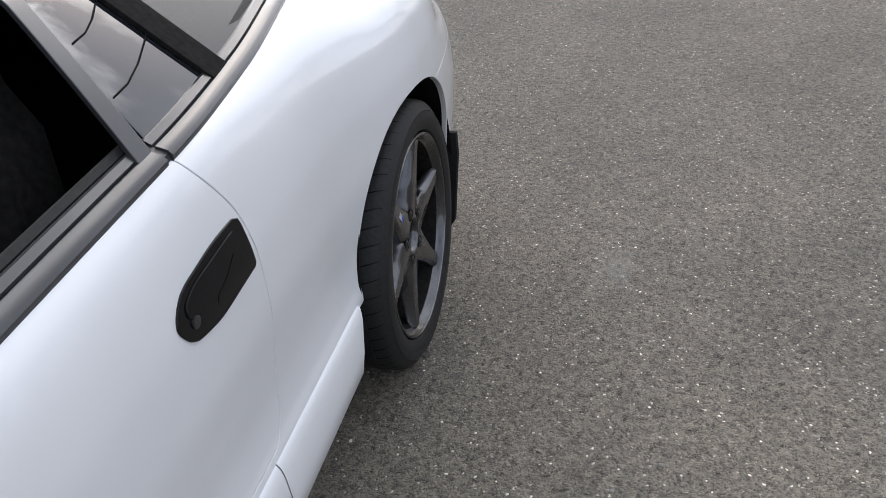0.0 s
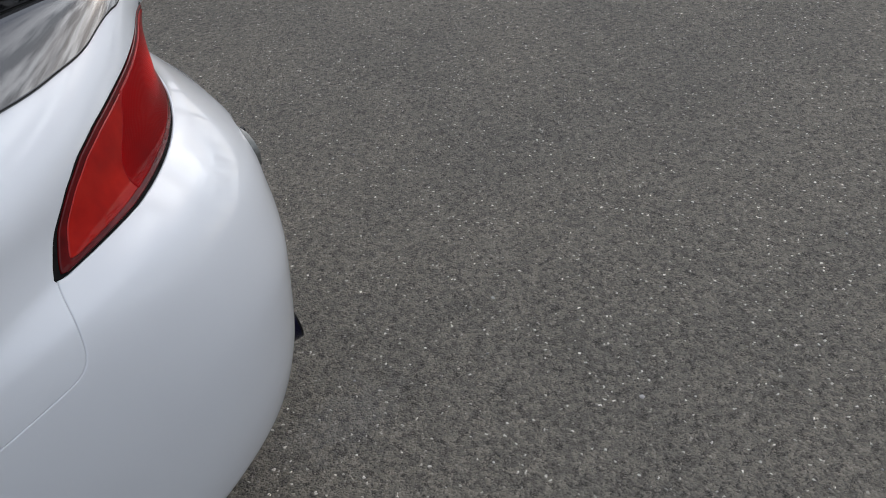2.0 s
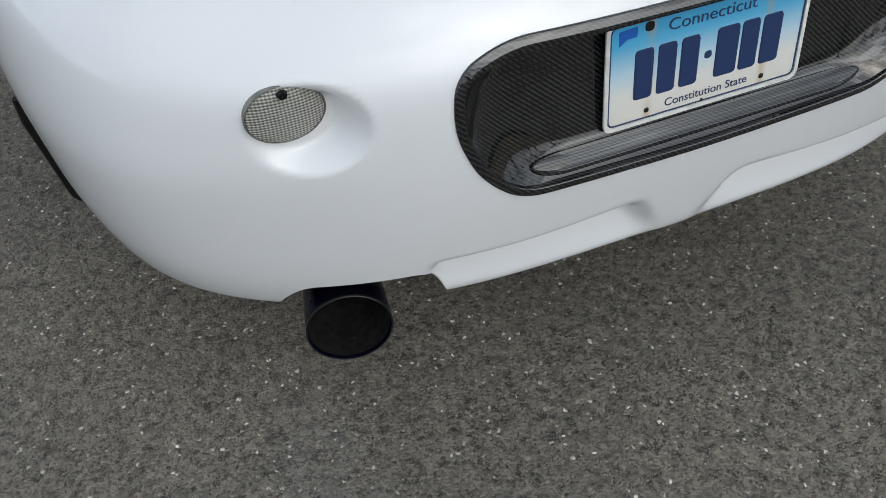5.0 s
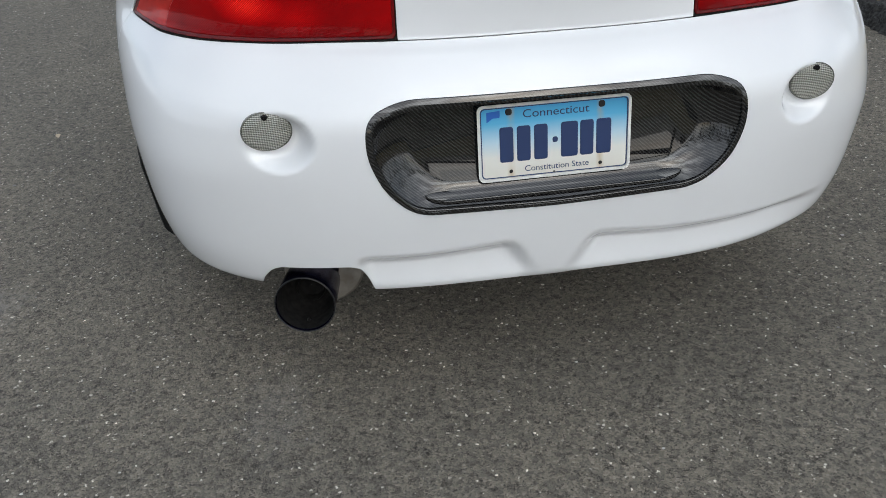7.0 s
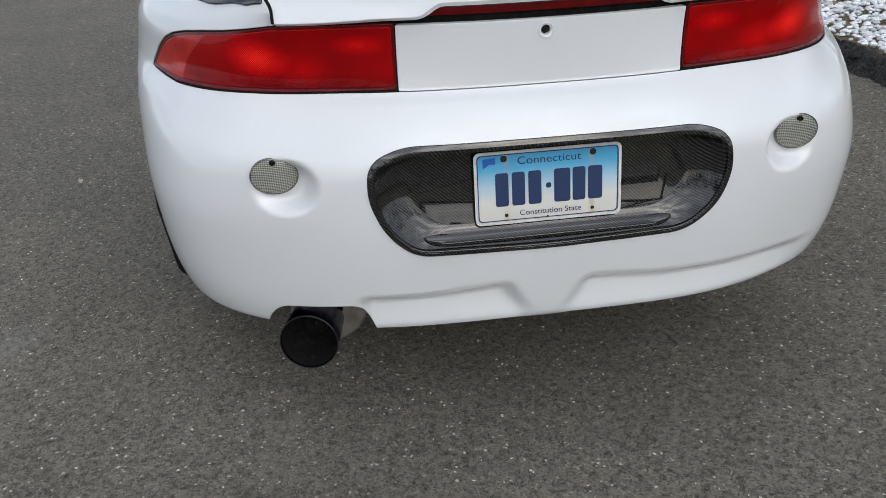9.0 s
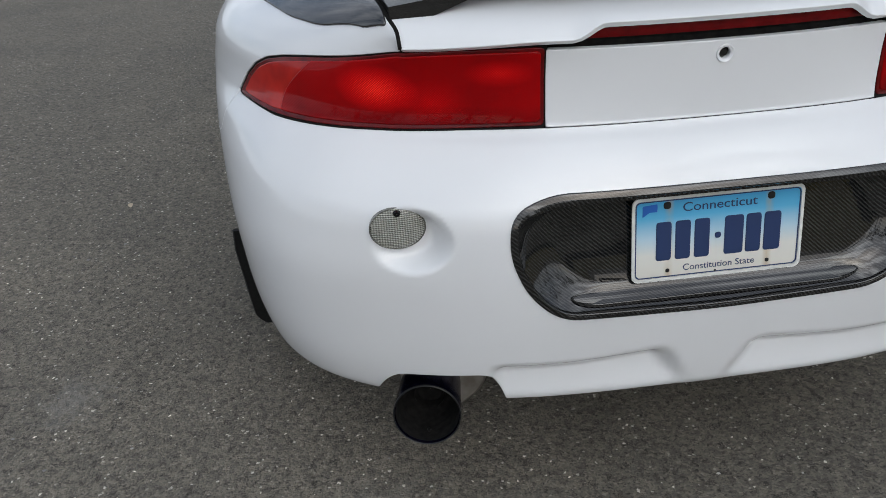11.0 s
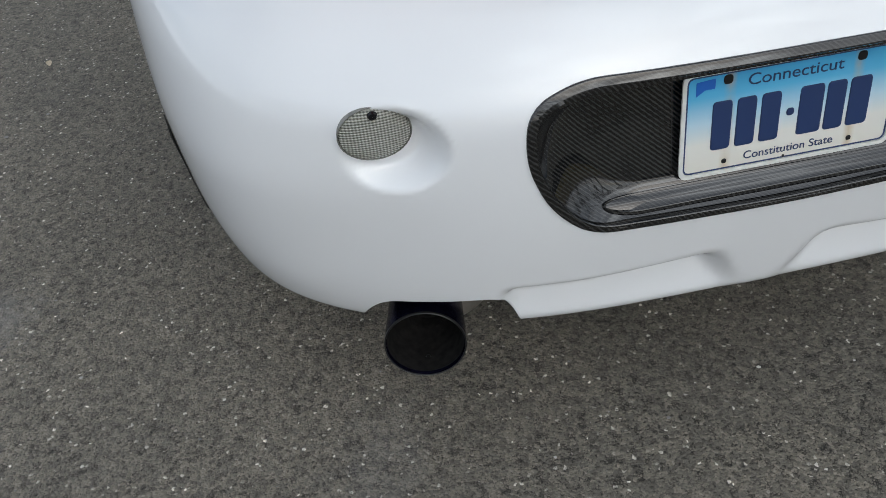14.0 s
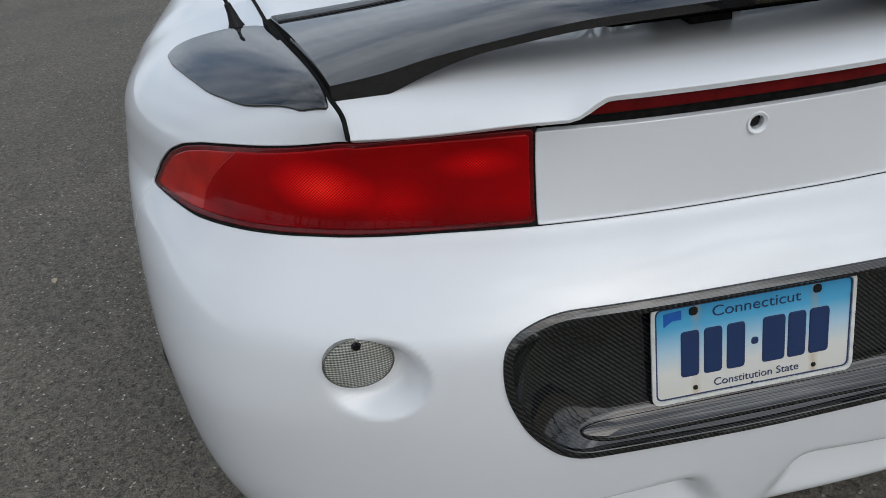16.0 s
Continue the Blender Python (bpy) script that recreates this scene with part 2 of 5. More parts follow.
def ribs(m, pitch):
    """Fine crossed ribs moulded in a clear lens."""
    co = node(m, "ShaderNodeTexCoord")
    sep = node(m, "ShaderNodeSeparateXYZ")
    link(m, co, "Object", sep, "Vector")
    a = math_node(m, "SINE", math_node(m, "MULTIPLY", sep.outputs["X"], 2 * math.pi / pitch))
    b = math_node(m, "SINE", math_node(m, "MULTIPLY", sep.outputs["Z"], 2 * math.pi / pitch))
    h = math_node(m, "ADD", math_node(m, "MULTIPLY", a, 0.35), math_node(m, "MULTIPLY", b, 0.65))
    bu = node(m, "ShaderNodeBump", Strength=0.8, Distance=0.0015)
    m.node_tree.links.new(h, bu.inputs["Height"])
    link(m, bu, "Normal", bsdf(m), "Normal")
    # the grooves' shade is put into the colour: dark low, pale high
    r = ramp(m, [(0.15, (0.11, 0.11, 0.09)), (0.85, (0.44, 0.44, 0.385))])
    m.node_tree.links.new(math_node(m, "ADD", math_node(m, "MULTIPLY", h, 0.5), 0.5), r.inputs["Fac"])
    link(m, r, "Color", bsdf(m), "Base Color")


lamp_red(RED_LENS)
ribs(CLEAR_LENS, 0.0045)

# carbon fibre: 2/2 twill seen as fine diagonal ribs under lacquer, the tows' glint put into the colour
def twill(m, pitch=0.0064, tow_tone=0.036):
    co = node(m, "ShaderNodeTexCoord")
    sep = node(m, "ShaderNodeSeparateXYZ")
    link(m, co, "Object", sep, "Vector")
    a = math_node(m, "ADD", math_node(m, "MULTIPLY", sep.outputs["X"], 1.0), math_node(m, "MULTIPLY", sep.outputs["Y"], 0.85))
    up = sep.outputs["Z"]
    d1 = math_node(m, "MULTIPLY", math_node(m, "ADD", a, up), 1.0 / pitch)
    tow = math_node(m, "MULTIPLY", up, 4.0 / pitch)
    wave = math_node(m, "SINE", math_node(m, "MULTIPLY", d1, 2 * math.pi))
    fine = math_node(m, "SINE", math_node(m, "MULTIPLY", tow, 2 * math.pi / 4))
    h = math_node(m, "ADD", math_node(m, "MULTIPLY", wave, 0.4), math_node(m, "MULTIPLY", fine, 0.1))
    h = math_node(m, "ADD", h, 0.5)
    n = node(m, "ShaderNodeTexNoise", Scale=30.0, Detail=2.0)
    link(m, co, "Object", n, "Vector")
    h = math_node(m, "MULTIPLY", h, math_node(m, "ADD", n.outputs["Fac"], 0.45))
    r = ramp(m, [(0.2, (0.003, 0.003, 0.0033)), (0.85, (tow_tone, tow_tone, tow_tone * 0.97))])
    m.node_tree.links.new(h, r.inputs["Fac"])
    link(m, r, "Color", bsdf(m), "Base Color")
    rr = node(m, "ShaderNodeMapRange", To_Min=0.5, To_Max=0.25)
    m.node_tree.links.new(h, rr.inputs["Value"])
    link(m, rr, "Result", bsdf(m), "Roughness")


twill(CARBON, 0.0080, 0.026)
# the wing gets a darker copy of the carbon, in which the weave hardly shows
WING_CARBON = material("lacquered_carbon", (0.008, 0.008, 0.009), 0.4, 0.0, 1.0, 0.012, 0.03)
WING_CARBON.node_tree.nodes["Principled BSDF"].inputs["Coat IOR"].default_value = 1.85
twill(WING_CARBON, 0.005, 0.013)


STRIP_CARBON = material("dull_dark_carbon", (0.01, 0.01, 0.01), 0.45, 0.0, 0.15, 0.08, 0.2)
twill(STRIP_CARBON, 0.006, 0.03)


# ---------------------------------------------------------------- building helpers
def mesh_object(name, verts, faces, mat, parent=None, label="", normals=None, smooth=True):
    me = bpy.data.meshes.new(name)
    me.from_pydata([tuple(map(float, v)) for v in verts], [], [tuple(int(i) for i in f) for f in faces])
    me.materials.append(mat)
    me.polygons.foreach_set("use_smooth", [smooth] * len(me.polygons))
    if normals is not None:
        me.normals_split_custom_set_from_vertices([tuple(map(float, n)) for n in normals])
    me.update()
    ob = new(name, me)
    if parent:
        ob.parent = parent
        ob.matrix_parent_inverse = parent.matrix_world.inverted()
    if label:
        ob["label"] = label
    return ob


def part(name, bm, mat, parent, label="", smooth=True):
    me = bpy.data.meshes.new(name)
    bmesh.ops.recalc_face_normals(bm, faces=bm.faces)
    bm.to_mesh(me)
    bm.free()
    me.materials.append(mat)
    me.polygons.foreach_set("use_smooth", [smooth] * len(me.polygons))
    if smooth:
        me.set_sharp_from_angle(angle=radians(38))
    ob = new(name, me)
    if parent:
        ob.parent = parent
    if label:
        ob["label"] = label
    return ob


def thing(name, at, label, category, group=""):
    ob = new(name)
    ob.location = at
    ob.empty_display_size = 0.1
    bpy.context.view_layer.update()
    return tagged(ob, label, category, group)


def keyed(table):
    """A smooth curve through (x, value) keys."""
    xs, ys = np.array([k[0] for k in table], float), np.array([k[1] for k in table], float)
    d = np.diff(ys) / np.diff(xs)
    m = np.zeros(len(xs))
    m[1:-1] = np.where(d[:-1] * d[1:] > 0, 2 * d[:-1] * d[1:] / (d[:-1] + d[1:] + 1e-12), 0)
    m[0], m[-1] = d[0], d[-1]

    def f(x):
        x = np.clip(np.asarray(x, float), xs[0], xs[-1])
        k = np.clip(np.searchsorted(xs, x) - 1, 0, len(xs) - 2)
        h = xs[k + 1] - xs[k]
        t = (x - xs[k]) / h
        return (2 * t**3 - 3 * t**2 + 1) * ys[k] + (t**3 - 2 * t**2 + t) * h * m[k] + (3 * t**2 - 2 * t**3) * ys[k + 1] + (t**3 - t**2) * h * m[k + 1]

    return f


def step(a, b, x):
    t = np.clip((np.asarray(x, float) - a) / (b - a), 0, 1)
    return t * t * (3 - 2 * t)


def rounded(points, radius, n=6):
    """A polygon with its corners rounded."""
    pts, out = [np.array(p, float) for p in points], []
    for i, p in enumerate(pts):
        a, b = pts[i - 1], pts[(i + 1) % len(pts)]
        r = min(radius, 0.45 * np.linalg.norm(a - p), 0.45 * np.linalg.norm(b - p))
        s, e = p + (a - p) / np.linalg.norm(a - p) * r, p + (b - p) / np.linalg.norm(b - p) * r
        for t in np.linspace(0, 1, n):
            out.append((1 - t) ** 2 * s + 2 * t * (1 - t) * p + t * t * e)
    return np.array(out)


def inside_poly(poly, P):
    """Signed distance of the points P (n x 2) to a closed polygon: negative inside."""
    poly = np.asarray(poly, float)
    best, odd = np.full(len(P), 1e9), np.zeros(len(P), bool)
    for a, b in zip(poly, np.roll(poly, -1, 0)):
        e = b - a
        w = P - a
        t = np.clip(w @ e / (e @ e + 1e-12), 0, 1)
        best = np.minimum(best, ((w - t[:, None] * e) ** 2).sum(1))
        c = (a[1] > P[:, 1]) != (b[1] > P[:, 1])
        with np.errstate(divide="ignore", invalid="ignore"):
            xc = (b[0] - a[0]) * (P[:, 1] - a[1]) / (b[1] - a[1]) + a[0]
        odd ^= c & (P[:, 0] < xc)
    return np.where(odd, -1, 1) * np.sqrt(best)


class Sheet:
    """A curved sheet of vertices with normals and faces, that can be cut along smooth curves."""

    def __init__(self, V, N, F):
        self.V, self.N, self.F = np.asarray(V, float), np.asarray(N, float), list(F)

    @classmethod
    def grid(cls, P, flip=False):
        a, b = P.shape[:2]
        du, dv = np.gradient(P, axis=0), np.gradient(P, axis=1)
        N = np.cross(du, dv)
        N /= np.linalg.norm(N, axis=2)[..., None] + 1e-12
        i = np.arange(a * b).reshape(a, b)
        q = np.stack([i[:-1, :-1], i[1:, :-1], i[1:, 1:], i[:-1, 1:]], -1).reshape(-1, 4)
        if flip:
            q, N = q[:, ::-1], -N
        return cls(P.reshape(-1, 3), N.reshape(-1, 3), [tuple(f) for f in q])

    def clip(self, f, keep_inside=True):
        """The part of the sheet where f is negative (or positive)."""
        s = f(self.V) * (1 if keep_inside else -1)
        s = np.where(np.abs(s) < 1e-7, 1e-7, s)
        V, N, F, cache = [], [], [], {}
        ins, index = s < 0, -np.ones(len(s), int)

        def old(i):
            if index[i] < 0:
                index[i] = len(V)
                V.append(self.V[i]), N.append(self.N[i])
            return index[i]

        def cut(i, j):
            k = (min(i, j), max(i, j))
            if k not in cache:
                i, j = k
                t = s[i] / (s[i] - s[j])
                n = self.N[i] * (1 - t) + self.N[j] * t
                cache[k] = len(V)
                V.append(self.V[i] * (1 - t) + self.V[j] * t), N.append(n / (np.linalg.norm(n) + 1e-9))
            return cache[k]

        for face in self.F:
            c = [ins[i] for i in face]
            if all(c):
                F.append(tuple(old(i) for i in face))
            elif any(c):
                out = []
                for a, b in zip(face, face[1:] + face[:1]):
                    if ins[a]:
                        out.append(old(a))
                    if ins[a] != ins[b]:
                        out.append(cut(a, b))
                if len(out) > 2:
                    F.append(tuple(out))
        return Sheet(np.array(V).reshape(-1, 3), np.array(N).reshape(-1, 3), F)

    def edges(self):
        seen = {}
        for face in self.F:
            for a, b in zip(face, face[1:] + face[:1]):
                k = (min(a, b), max(a, b))
                seen[k] = None if k in seen else (a, b)
        return [e for e in seen.values() if e]

    def offset(self, h):
        h = h(self.V) if callable(h) else h
        return Sheet(self.V + self.N * (np.asarray(h)[..., None] if np.ndim(h) else h), self.N, self.F)

    def build(self, name, mat, parent, label="", rim=0.01, bevel=0.0018):
        """The sheet as a mesh whose open edges are rolled over and turned in by rim metres."""
        V, N, F = list(self.V), list(self.N), list(self.F)
        if rim:
            E = self.edges()
            side = {}
            for a, b in E:
                d = self.V[b] - self.V[a]
                for i in (a, b):
                    n = np.cross(d / (np.linalg.norm(d) + 1e-12), self.N[i])
                    side[i] = side.get(i, 0) + n
            r0, r1, r2 = {}, {}, {}
            for i, n in side.items():
                n = n / (np.linalg.norm(n) + 1e-9)
                m = n + self.N[i]
                r0[i] = len(V)
                V.append(self.V[i] - self.N[i] * bevel * 0.3 + n * bevel * 0.7), N.append(m / (np.linalg.norm(m) + 1e-9))
                r1[i] = len(V)
                V.append(self.V[i] - self.N[i] * bevel + n * bevel), N.append(n)
                r2[i] = len(V)
                V.append(self.V[i] - self.N[i] * rim + n * bevel), N.append(n)
            for a, b in E:
                F += [(b, a, r0[a], r0[b]), (r0[b], r0[a], r1[a], r1[b]), (r1[b], r1[a], r2[a], r2[b])]
        return mesh_object(name, V, F, mat, parent, label, N)


def loft(rings, close=True, cap_start=False, cap_end=False):
    """A bmesh through rings of equally many points."""
    bm = bmesh.new()
    R = [[bm.verts.new(tuple(map(float, p))) for p in ring] for ring in rings]
    n = len(R[0])
    for a, b in zip(R, R[1:]):
        for i in range(n if close else n - 1):
            bm.faces.new((a[i], a[(i + 1) % n], b[(i + 1) % n], b[i]))
    if cap_start:
        bm.faces.new(R[0][::-1])
    if cap_end:
        bm.faces.new(R[-1])
    return bm


def lathe(profile, axis="x", n=48, centre=(0, 0, 0)):
    """Turns (along, radius) pairs round an axis."""
    rings = []
    for s, r in profile:
        ring = []
        for k in range(n):
            c, d = r * math.cos(2 * math.pi * k / n), r * math.sin(2 * math.pi * k / n)
            p = {"x": (s, c, d), "y": (c, s, d), "z": (c, d, s)}[axis]
            ring.append([p[i] + centre[i] for i in range(3)])
        rings.append(ring)
    return loft(rings)


def tube(points, radii, n=10):
    rings, pts = [], [Vector(p) for p in points]
    for i, p in enumerate(pts):
        d = (pts[min(i + 1, len(pts) - 1)] - pts[max(i - 1, 0)]).normalized()
        a = d.cross(Vector((0.3, 0.1, 1)) if abs(d.z) < 0.9 else Vector((1, 0, 0))).normalized()
        b = d.cross(a)
        r = radii[i] if isinstance(radii, (list, tuple)) else radii
        rings.append([p + (a * math.cos(2 * math.pi * k / n) + b * math.sin(2 * math.pi * k / n)) * r for k in range(n)])
    return loft(rings, cap_start=True, cap_end=True)


# ---------------------------------------------------------------- the car's outer skin
# x across, y forward from the tail, z up.  One outline for each height: a rounded tail, then the flank.
TAIL = keyed([(0.20, 0.079), (0.28, 0.0585), (0.31, 0.0470), (0.38, 0.0350), (0.45, 0.0258), (0.52, 0.0188), (0.58, 0.0165), (0.62, 0.0162), (0.66, 0.0177), (0.69, 0.0233), (0.715, 0.0345), (0.74, 0.0500), (0.765, 0.0685), (0.785, 0.0868), (0.802, 0.107), (0.812, 0.112), (0.88, 0.1085), (0.96, 0.0990)])
WIDE = keyed([(0.20, 0.797), (0.28, 0.838), (0.36, 0.855), (0.45, 0.8655), (0.58, 0.8705), (0.69, 0.8680), (0.75, 0.8610), (0.80, 0.837), (0.86, 0.837), (0.96, 0.850)])
FLANK = keyed([(0.20, 0.80), (0.34, 0.845), (0.40, 0.849), (0.44, 0.843), (0.50, 0.841), (0.58, 0.846), (0.68, 0.853), (0.78, 0.852), (0.86, 0.842), (0.96, 0.81)])
# half width of the smooth rear quarter, where the tail's crest has died away
SIDE = keyed([(0.20, 0.799), (0.28, 0.8485), (0.36, 0.8685), (0.45, 0.883), (0.56, 0.8975), (0.68, 0.9035), (0.78, 0.8995), (0.86, 0.8852), (0.96, 0.8585)])
POWER = keyed([(0.20, 3.10), (0.28, 3.37), (0.40, 3.62), (0.55, 3.66), (0.70, 3.17), (0.80, 2.70), (0.84, 2.48), (0.87, 2.42), (0.96, 2.45)])
# how far the corners are drawn forward or fill out at each height
CORNER = keyed([(0.20, 0.014), (0.35, 0.0145), (0.50, 0.0175), (0.62, 0.0110), (0.70, 0.0010), (0.75, 0.0), (0.80, -0.012), (0.86, -0.028), (0.944, -0.042), (0.96, -0.042)])
Y_SIDE, Y_NOSE = 0.86, 4.36


def half_width(y, z):
    k = step(0.95, 1.50, y) * (1 - step(2.9, 3.4, y))
    return SIDE(z) * (1 - k) + FLANK(z) * k


t_fine = np.linspace(0, math.pi / 2, 4000)
t_arc = np.r_[0, np.cumsum(np.hypot(np.diff(np.sin(t_fine) ** 0.7), np.diff(np.cos(t_fine).clip(0) ** 0.7)))]


def round_tail(q):
    """Angle at an even share q of the way round the tail."""
    return np.interp(np.clip(q, 0, 1), t_arc / t_arc[-1], t_fine)


def corner(x):
    return np.exp(-(((np.abs(x) - 0.60) / 0.17) ** 2))


def outline(q, z):
    """A point of the left outline at height z: q from 0 to 1 round the tail, 1 to 2 along the flank, 2 to 3 round the nose."""
    q, z = np.broadcast_arrays(np.asarray(q, float), np.asarray(z, float))
    e = 2.0 / POWER(z)
    th = round_tail(q)
    y = TAIL(z) + (Y_SIDE - TAIL(z)) * (1 - np.cos(th).clip(0) ** e)
    x = WIDE(z) * np.sin(th).clip(0) ** e
    y = y + CORNER(z) * corner(x)
    x = x + (SIDE(z) - WIDE(z)) * step(0.25 + 0.10 * np.exp(-(((z - 0.80) / 0.06) ** 2)), 0.86, y)
    yf = Y_SIDE + (3.4 - Y_SIDE) * np.clip(q - 1, 0, 1)
    x, y = np.where(q > 1, half_width(yf, z), x), np.where(q > 1, yf, y)
    tn = np.clip(q - 2, 0, 1) * math.pi / 2
    nose = Y_NOSE - 0.10 * step(0.45, 0.85, z) * 2 - 0.05 * step(0.45, 0.2, z)
    return np.where(q > 2, WIDE(z) * np.cos(tn).clip(0) ** 0.75, x), np.where(q > 2, 3.4 + (nose - 3.4) * np.sin(tn).clip(0) ** 0.75, y)


def tail_y(x, z):
    w = WIDE(z)
    n = POWER(z)
    return TAIL(z) + (Y_SIDE - TAIL(z)) * (1 - (1 - (np.abs(x) / w).clip(0, 1) ** n) ** (1 / n)) + CORNER(z) * corner(x)


Y_CORNER = float(tail_y(np.array(0.516), np.array(0.944)))


# the line along which hatch, belt and bonnet meet the flanks
SEAM_X = keyed([(0.15, 0.516), (0.185, 0.518), (0.22, 0.530), (0.40, 0.560), (0.60, 0.595), (0.85, 0.622), (1.0, 0.645), (1.27, 0.715), (1.57, 0.765), (1.89, 0.790), (2.30, 0.790), (3.2, 0.76), (3.8, 0.70), (4.36, 0.4)])
SEAM_Z0 = keyed([(0.15, 1.0), (0.85, 1.003), (1.0, 1.012), (1.27, 1.008), (1.57, 0.990), (1.89, 0.975), (2.30, 0.955), (3.2, 0.90), (3.8, 0.82), (4.36, 0.68)])


def edge_z(x):
    """Height of the hatch's lower edge, which steps up over the brake light."""
    return 0.953 - 0.009 * step(0.285, 0.50, np.abs(x)) + 0.0255 * (1 - step(0.200, 0.252, np.abs(x)))


def seam_z(y):
    return 0.944 + (SEAM_Z0(y) - 0.944) * (1 - np.exp(-np.maximum(y - Y_CORNER, 0) / 0.040))


def skin():
    q = np.r_[np.linspace(0, 1, 190), 1 + np.linspace(0, 1, 150)[1:], 2 + np.linspace(0, 1, 30)[1:]]
    zs = np.r_[np.linspace(0.27, 0.36, 13), np.linspace(0.36, 0.405, 16)[1:], np.linspace(0.405, 0.70, 46)[1:], np.linspace(0.70, 0.815, 36)[1:], np.linspace(0.815, 0.86, 8)[1:]]
    X, Y = outline(q[:, None], zs[None, :])
    low = np.stack([-X, Y, np.broadcast_to(zs, X.shape)], -1)
    p0 = low[:, -1]
    # top line
    x94, y94 = outline(q, np.full(len(q), 0.944))
    tail = (q < 1) & (y94 < Y_CORNER)
    yt = np.where(tail, y94, np.maximum(y94, Y_CORNER))
    xt = np.where(tail, x94, SEAM_X(yt))
    zt = np.where(tail, np.minimum(edge_z(x94), 0.953), seam_z(yt))
    p3 = np.stack([-xt, yt, zt], -1)
    out = p0 - p3
    out[:, 2] = 0
    up = low[:, -1] - low[:, -6]
    up /= np.linalg.norm(up, axis=1)[:, None]
    rise = (p3 - p0)[:, 2:3]
    full = step(0.35, 0.75, p3[:, 1:2]) * (1 - step(1.3, 1.7, p3[:, 1:2]))
    p1, p2 = p0 + up * rise * (0.55 + 0.03 * full), p3 + out * (0.42 + 0.05 * full) - np.array([0, 0, 1.0]) * np.linalg.norm(out, axis=1)[:, None] * 0.055
    t = np.linspace(0, 1, 40)[1:, None]
    top = [(1 - t) ** 3 * a + 3 * t * (1 - t) ** 2 * b + 3 * t * t * (1 - t) * c + t**3 * d for a, b, c, d in zip(p0, p1, p2, p3)]
    P = np.concatenate([low, np.array(top)], 1)
    P = np.concatenate([P[::-1], (P * [-1, 1, 1])[1:]], 0)
    # bowls round the two reversing lamps, open towards the plate and the ground
    x, y, z = P[..., 0], P[..., 1], P[..., 2]
    ax = np.abs(x)
    r = np.hypot((ax - 0.532) / 0.072, (z - 0.648) / 0.057)
    w = 1 - step(0.60, 1.06, r)
    y = np.where((y < 0.6), y + w * np.maximum(0, 0.101 - y), y)
    # two scoops in the lower edge of the bumper: a crisp upper lip, then a face that runs out to the edge
    xin = 0.022 + 0.050 * step(0.29, 0.405, z)
    a = step(xin - 0.010, xin + 0.040, ax) * (1 - np.where(x < 0, step(0.37, 0.41, ax), step(0.50, 0.68, ax)))
    top = 0.395 + 0.012 * step(-0.30, -0.05, -ax)
    prof = (1 - step(top - 0.032, top + 0.006, z)) * np.clip((z - 0.296) / 0.080, 0, 1) ** 0.85
    y = np.where(y < 0.6, y + 0.029 * a * prof, y)
    # the lower lip is rolled under
    y = np.where(y < 0.8, y + 0.013 * np.clip((0.318 - z) / 0.026, 0, 1.3) ** 2 * (1 - step(0.35, 0.6, y)), y)
    P[..., 1] = y
    return Sheet.grid(P)


# outlines of openings, in car measures
LAMP = rounded([(0.287, 0.8070), (0.287, 0.9410), (0.40, 0.9400), (0.475, 0.9385), (0.518, 0.9355), (0.576, 0.9235), (0.629, 0.9130), (0.669, 0.9055), (0.713, 0.8960), (0.747, 0.8840), (0.772, 0.8665), (0.793, 0.8400), (0.8075, 0.8155), (0.8210, 0.7930), (0.7815, 0.7905), (0.747, 0.7890), (0.701, 0.7925), (0.636, 0.7970), (0.575, 0.8008), (0.5015, 0.8032), (0.429, 0.8053), (0.343, 0.8066)], 0.006, 3)
SURROUND = rounded([(-0.296, 0.7195), (0.303, 0.7180), (0.368, 0.694), (0.378, 0.622), (0.352, 0.548), (0.288, 0.496), (0.0, 0.488), (-0.280, 0.4945), (-0.336, 0.548), (-0.366, 0.622), (-0.362, 0.694)], 0.055, 8)
BUMPER = rounded([(-0.3, 0.8055), (0.26, 0.8055), (0.33, 0.812), (0.45, 0.812), (0.520, 0.810), (0.540, 0.704), (0.85, 0.682), (1.2, 0.682), (1.2, -0.2), (-0.3, -0.2)], 0.03, 6)
DOOR = rounded([(1.888, 1.10), (1.885, 0.975), (1.825, 0.865), (1.808, 0.77), (1.808, 0.65), (1.835, 0.47), (1.87, 0.42), (3.10, 0.42), (3.20, 0.60), (3.20, 1.10)], 0.03, 5)
NOTCH = rounded([(-0.604, 0.10), (-0.604, 0.318), (-0.572, 0.362), (-0.400, 0.374), (-0.376, 0.330), (-0.355, 0.25), (-0.355, 0.10)], 0.024, 6)
WHEEL_Y, WHEEL_Z = 1.06, 0.346
FRONT_Y = WHEEL_Y + 2.51


def lamp_d(V):
    return np.maximum(inside_poly(LAMP, np.stack([np.abs(V[:, 0]), V[:, 2]], 1)), V[:, 1] - 1.0)


def surround_d(V):
    return np.maximum(inside_poly(SURROUND, V[:, [0, 2]]), V[:, 1] - 0.5)


def bumper_d(V):
    return inside_poly(BUMPER, V[:, 1:])


def door_d(V):
    return inside_poly(DOOR, V[:, 1:])


def arch_d(V):
    d = [(np.abs((V[:, 1] - c + 0.012) / np.where(V[:, 1] < c - 0.012, 0.392, 0.362)) ** 2.15 + np.abs((V[:, 2] - 0.360) / 0.374) ** 2.15) ** (1 / 2.15) * 0.38 - 0.38 for c in (WHEEL_Y, FRONT_Y)]
    return np.minimum(*d)


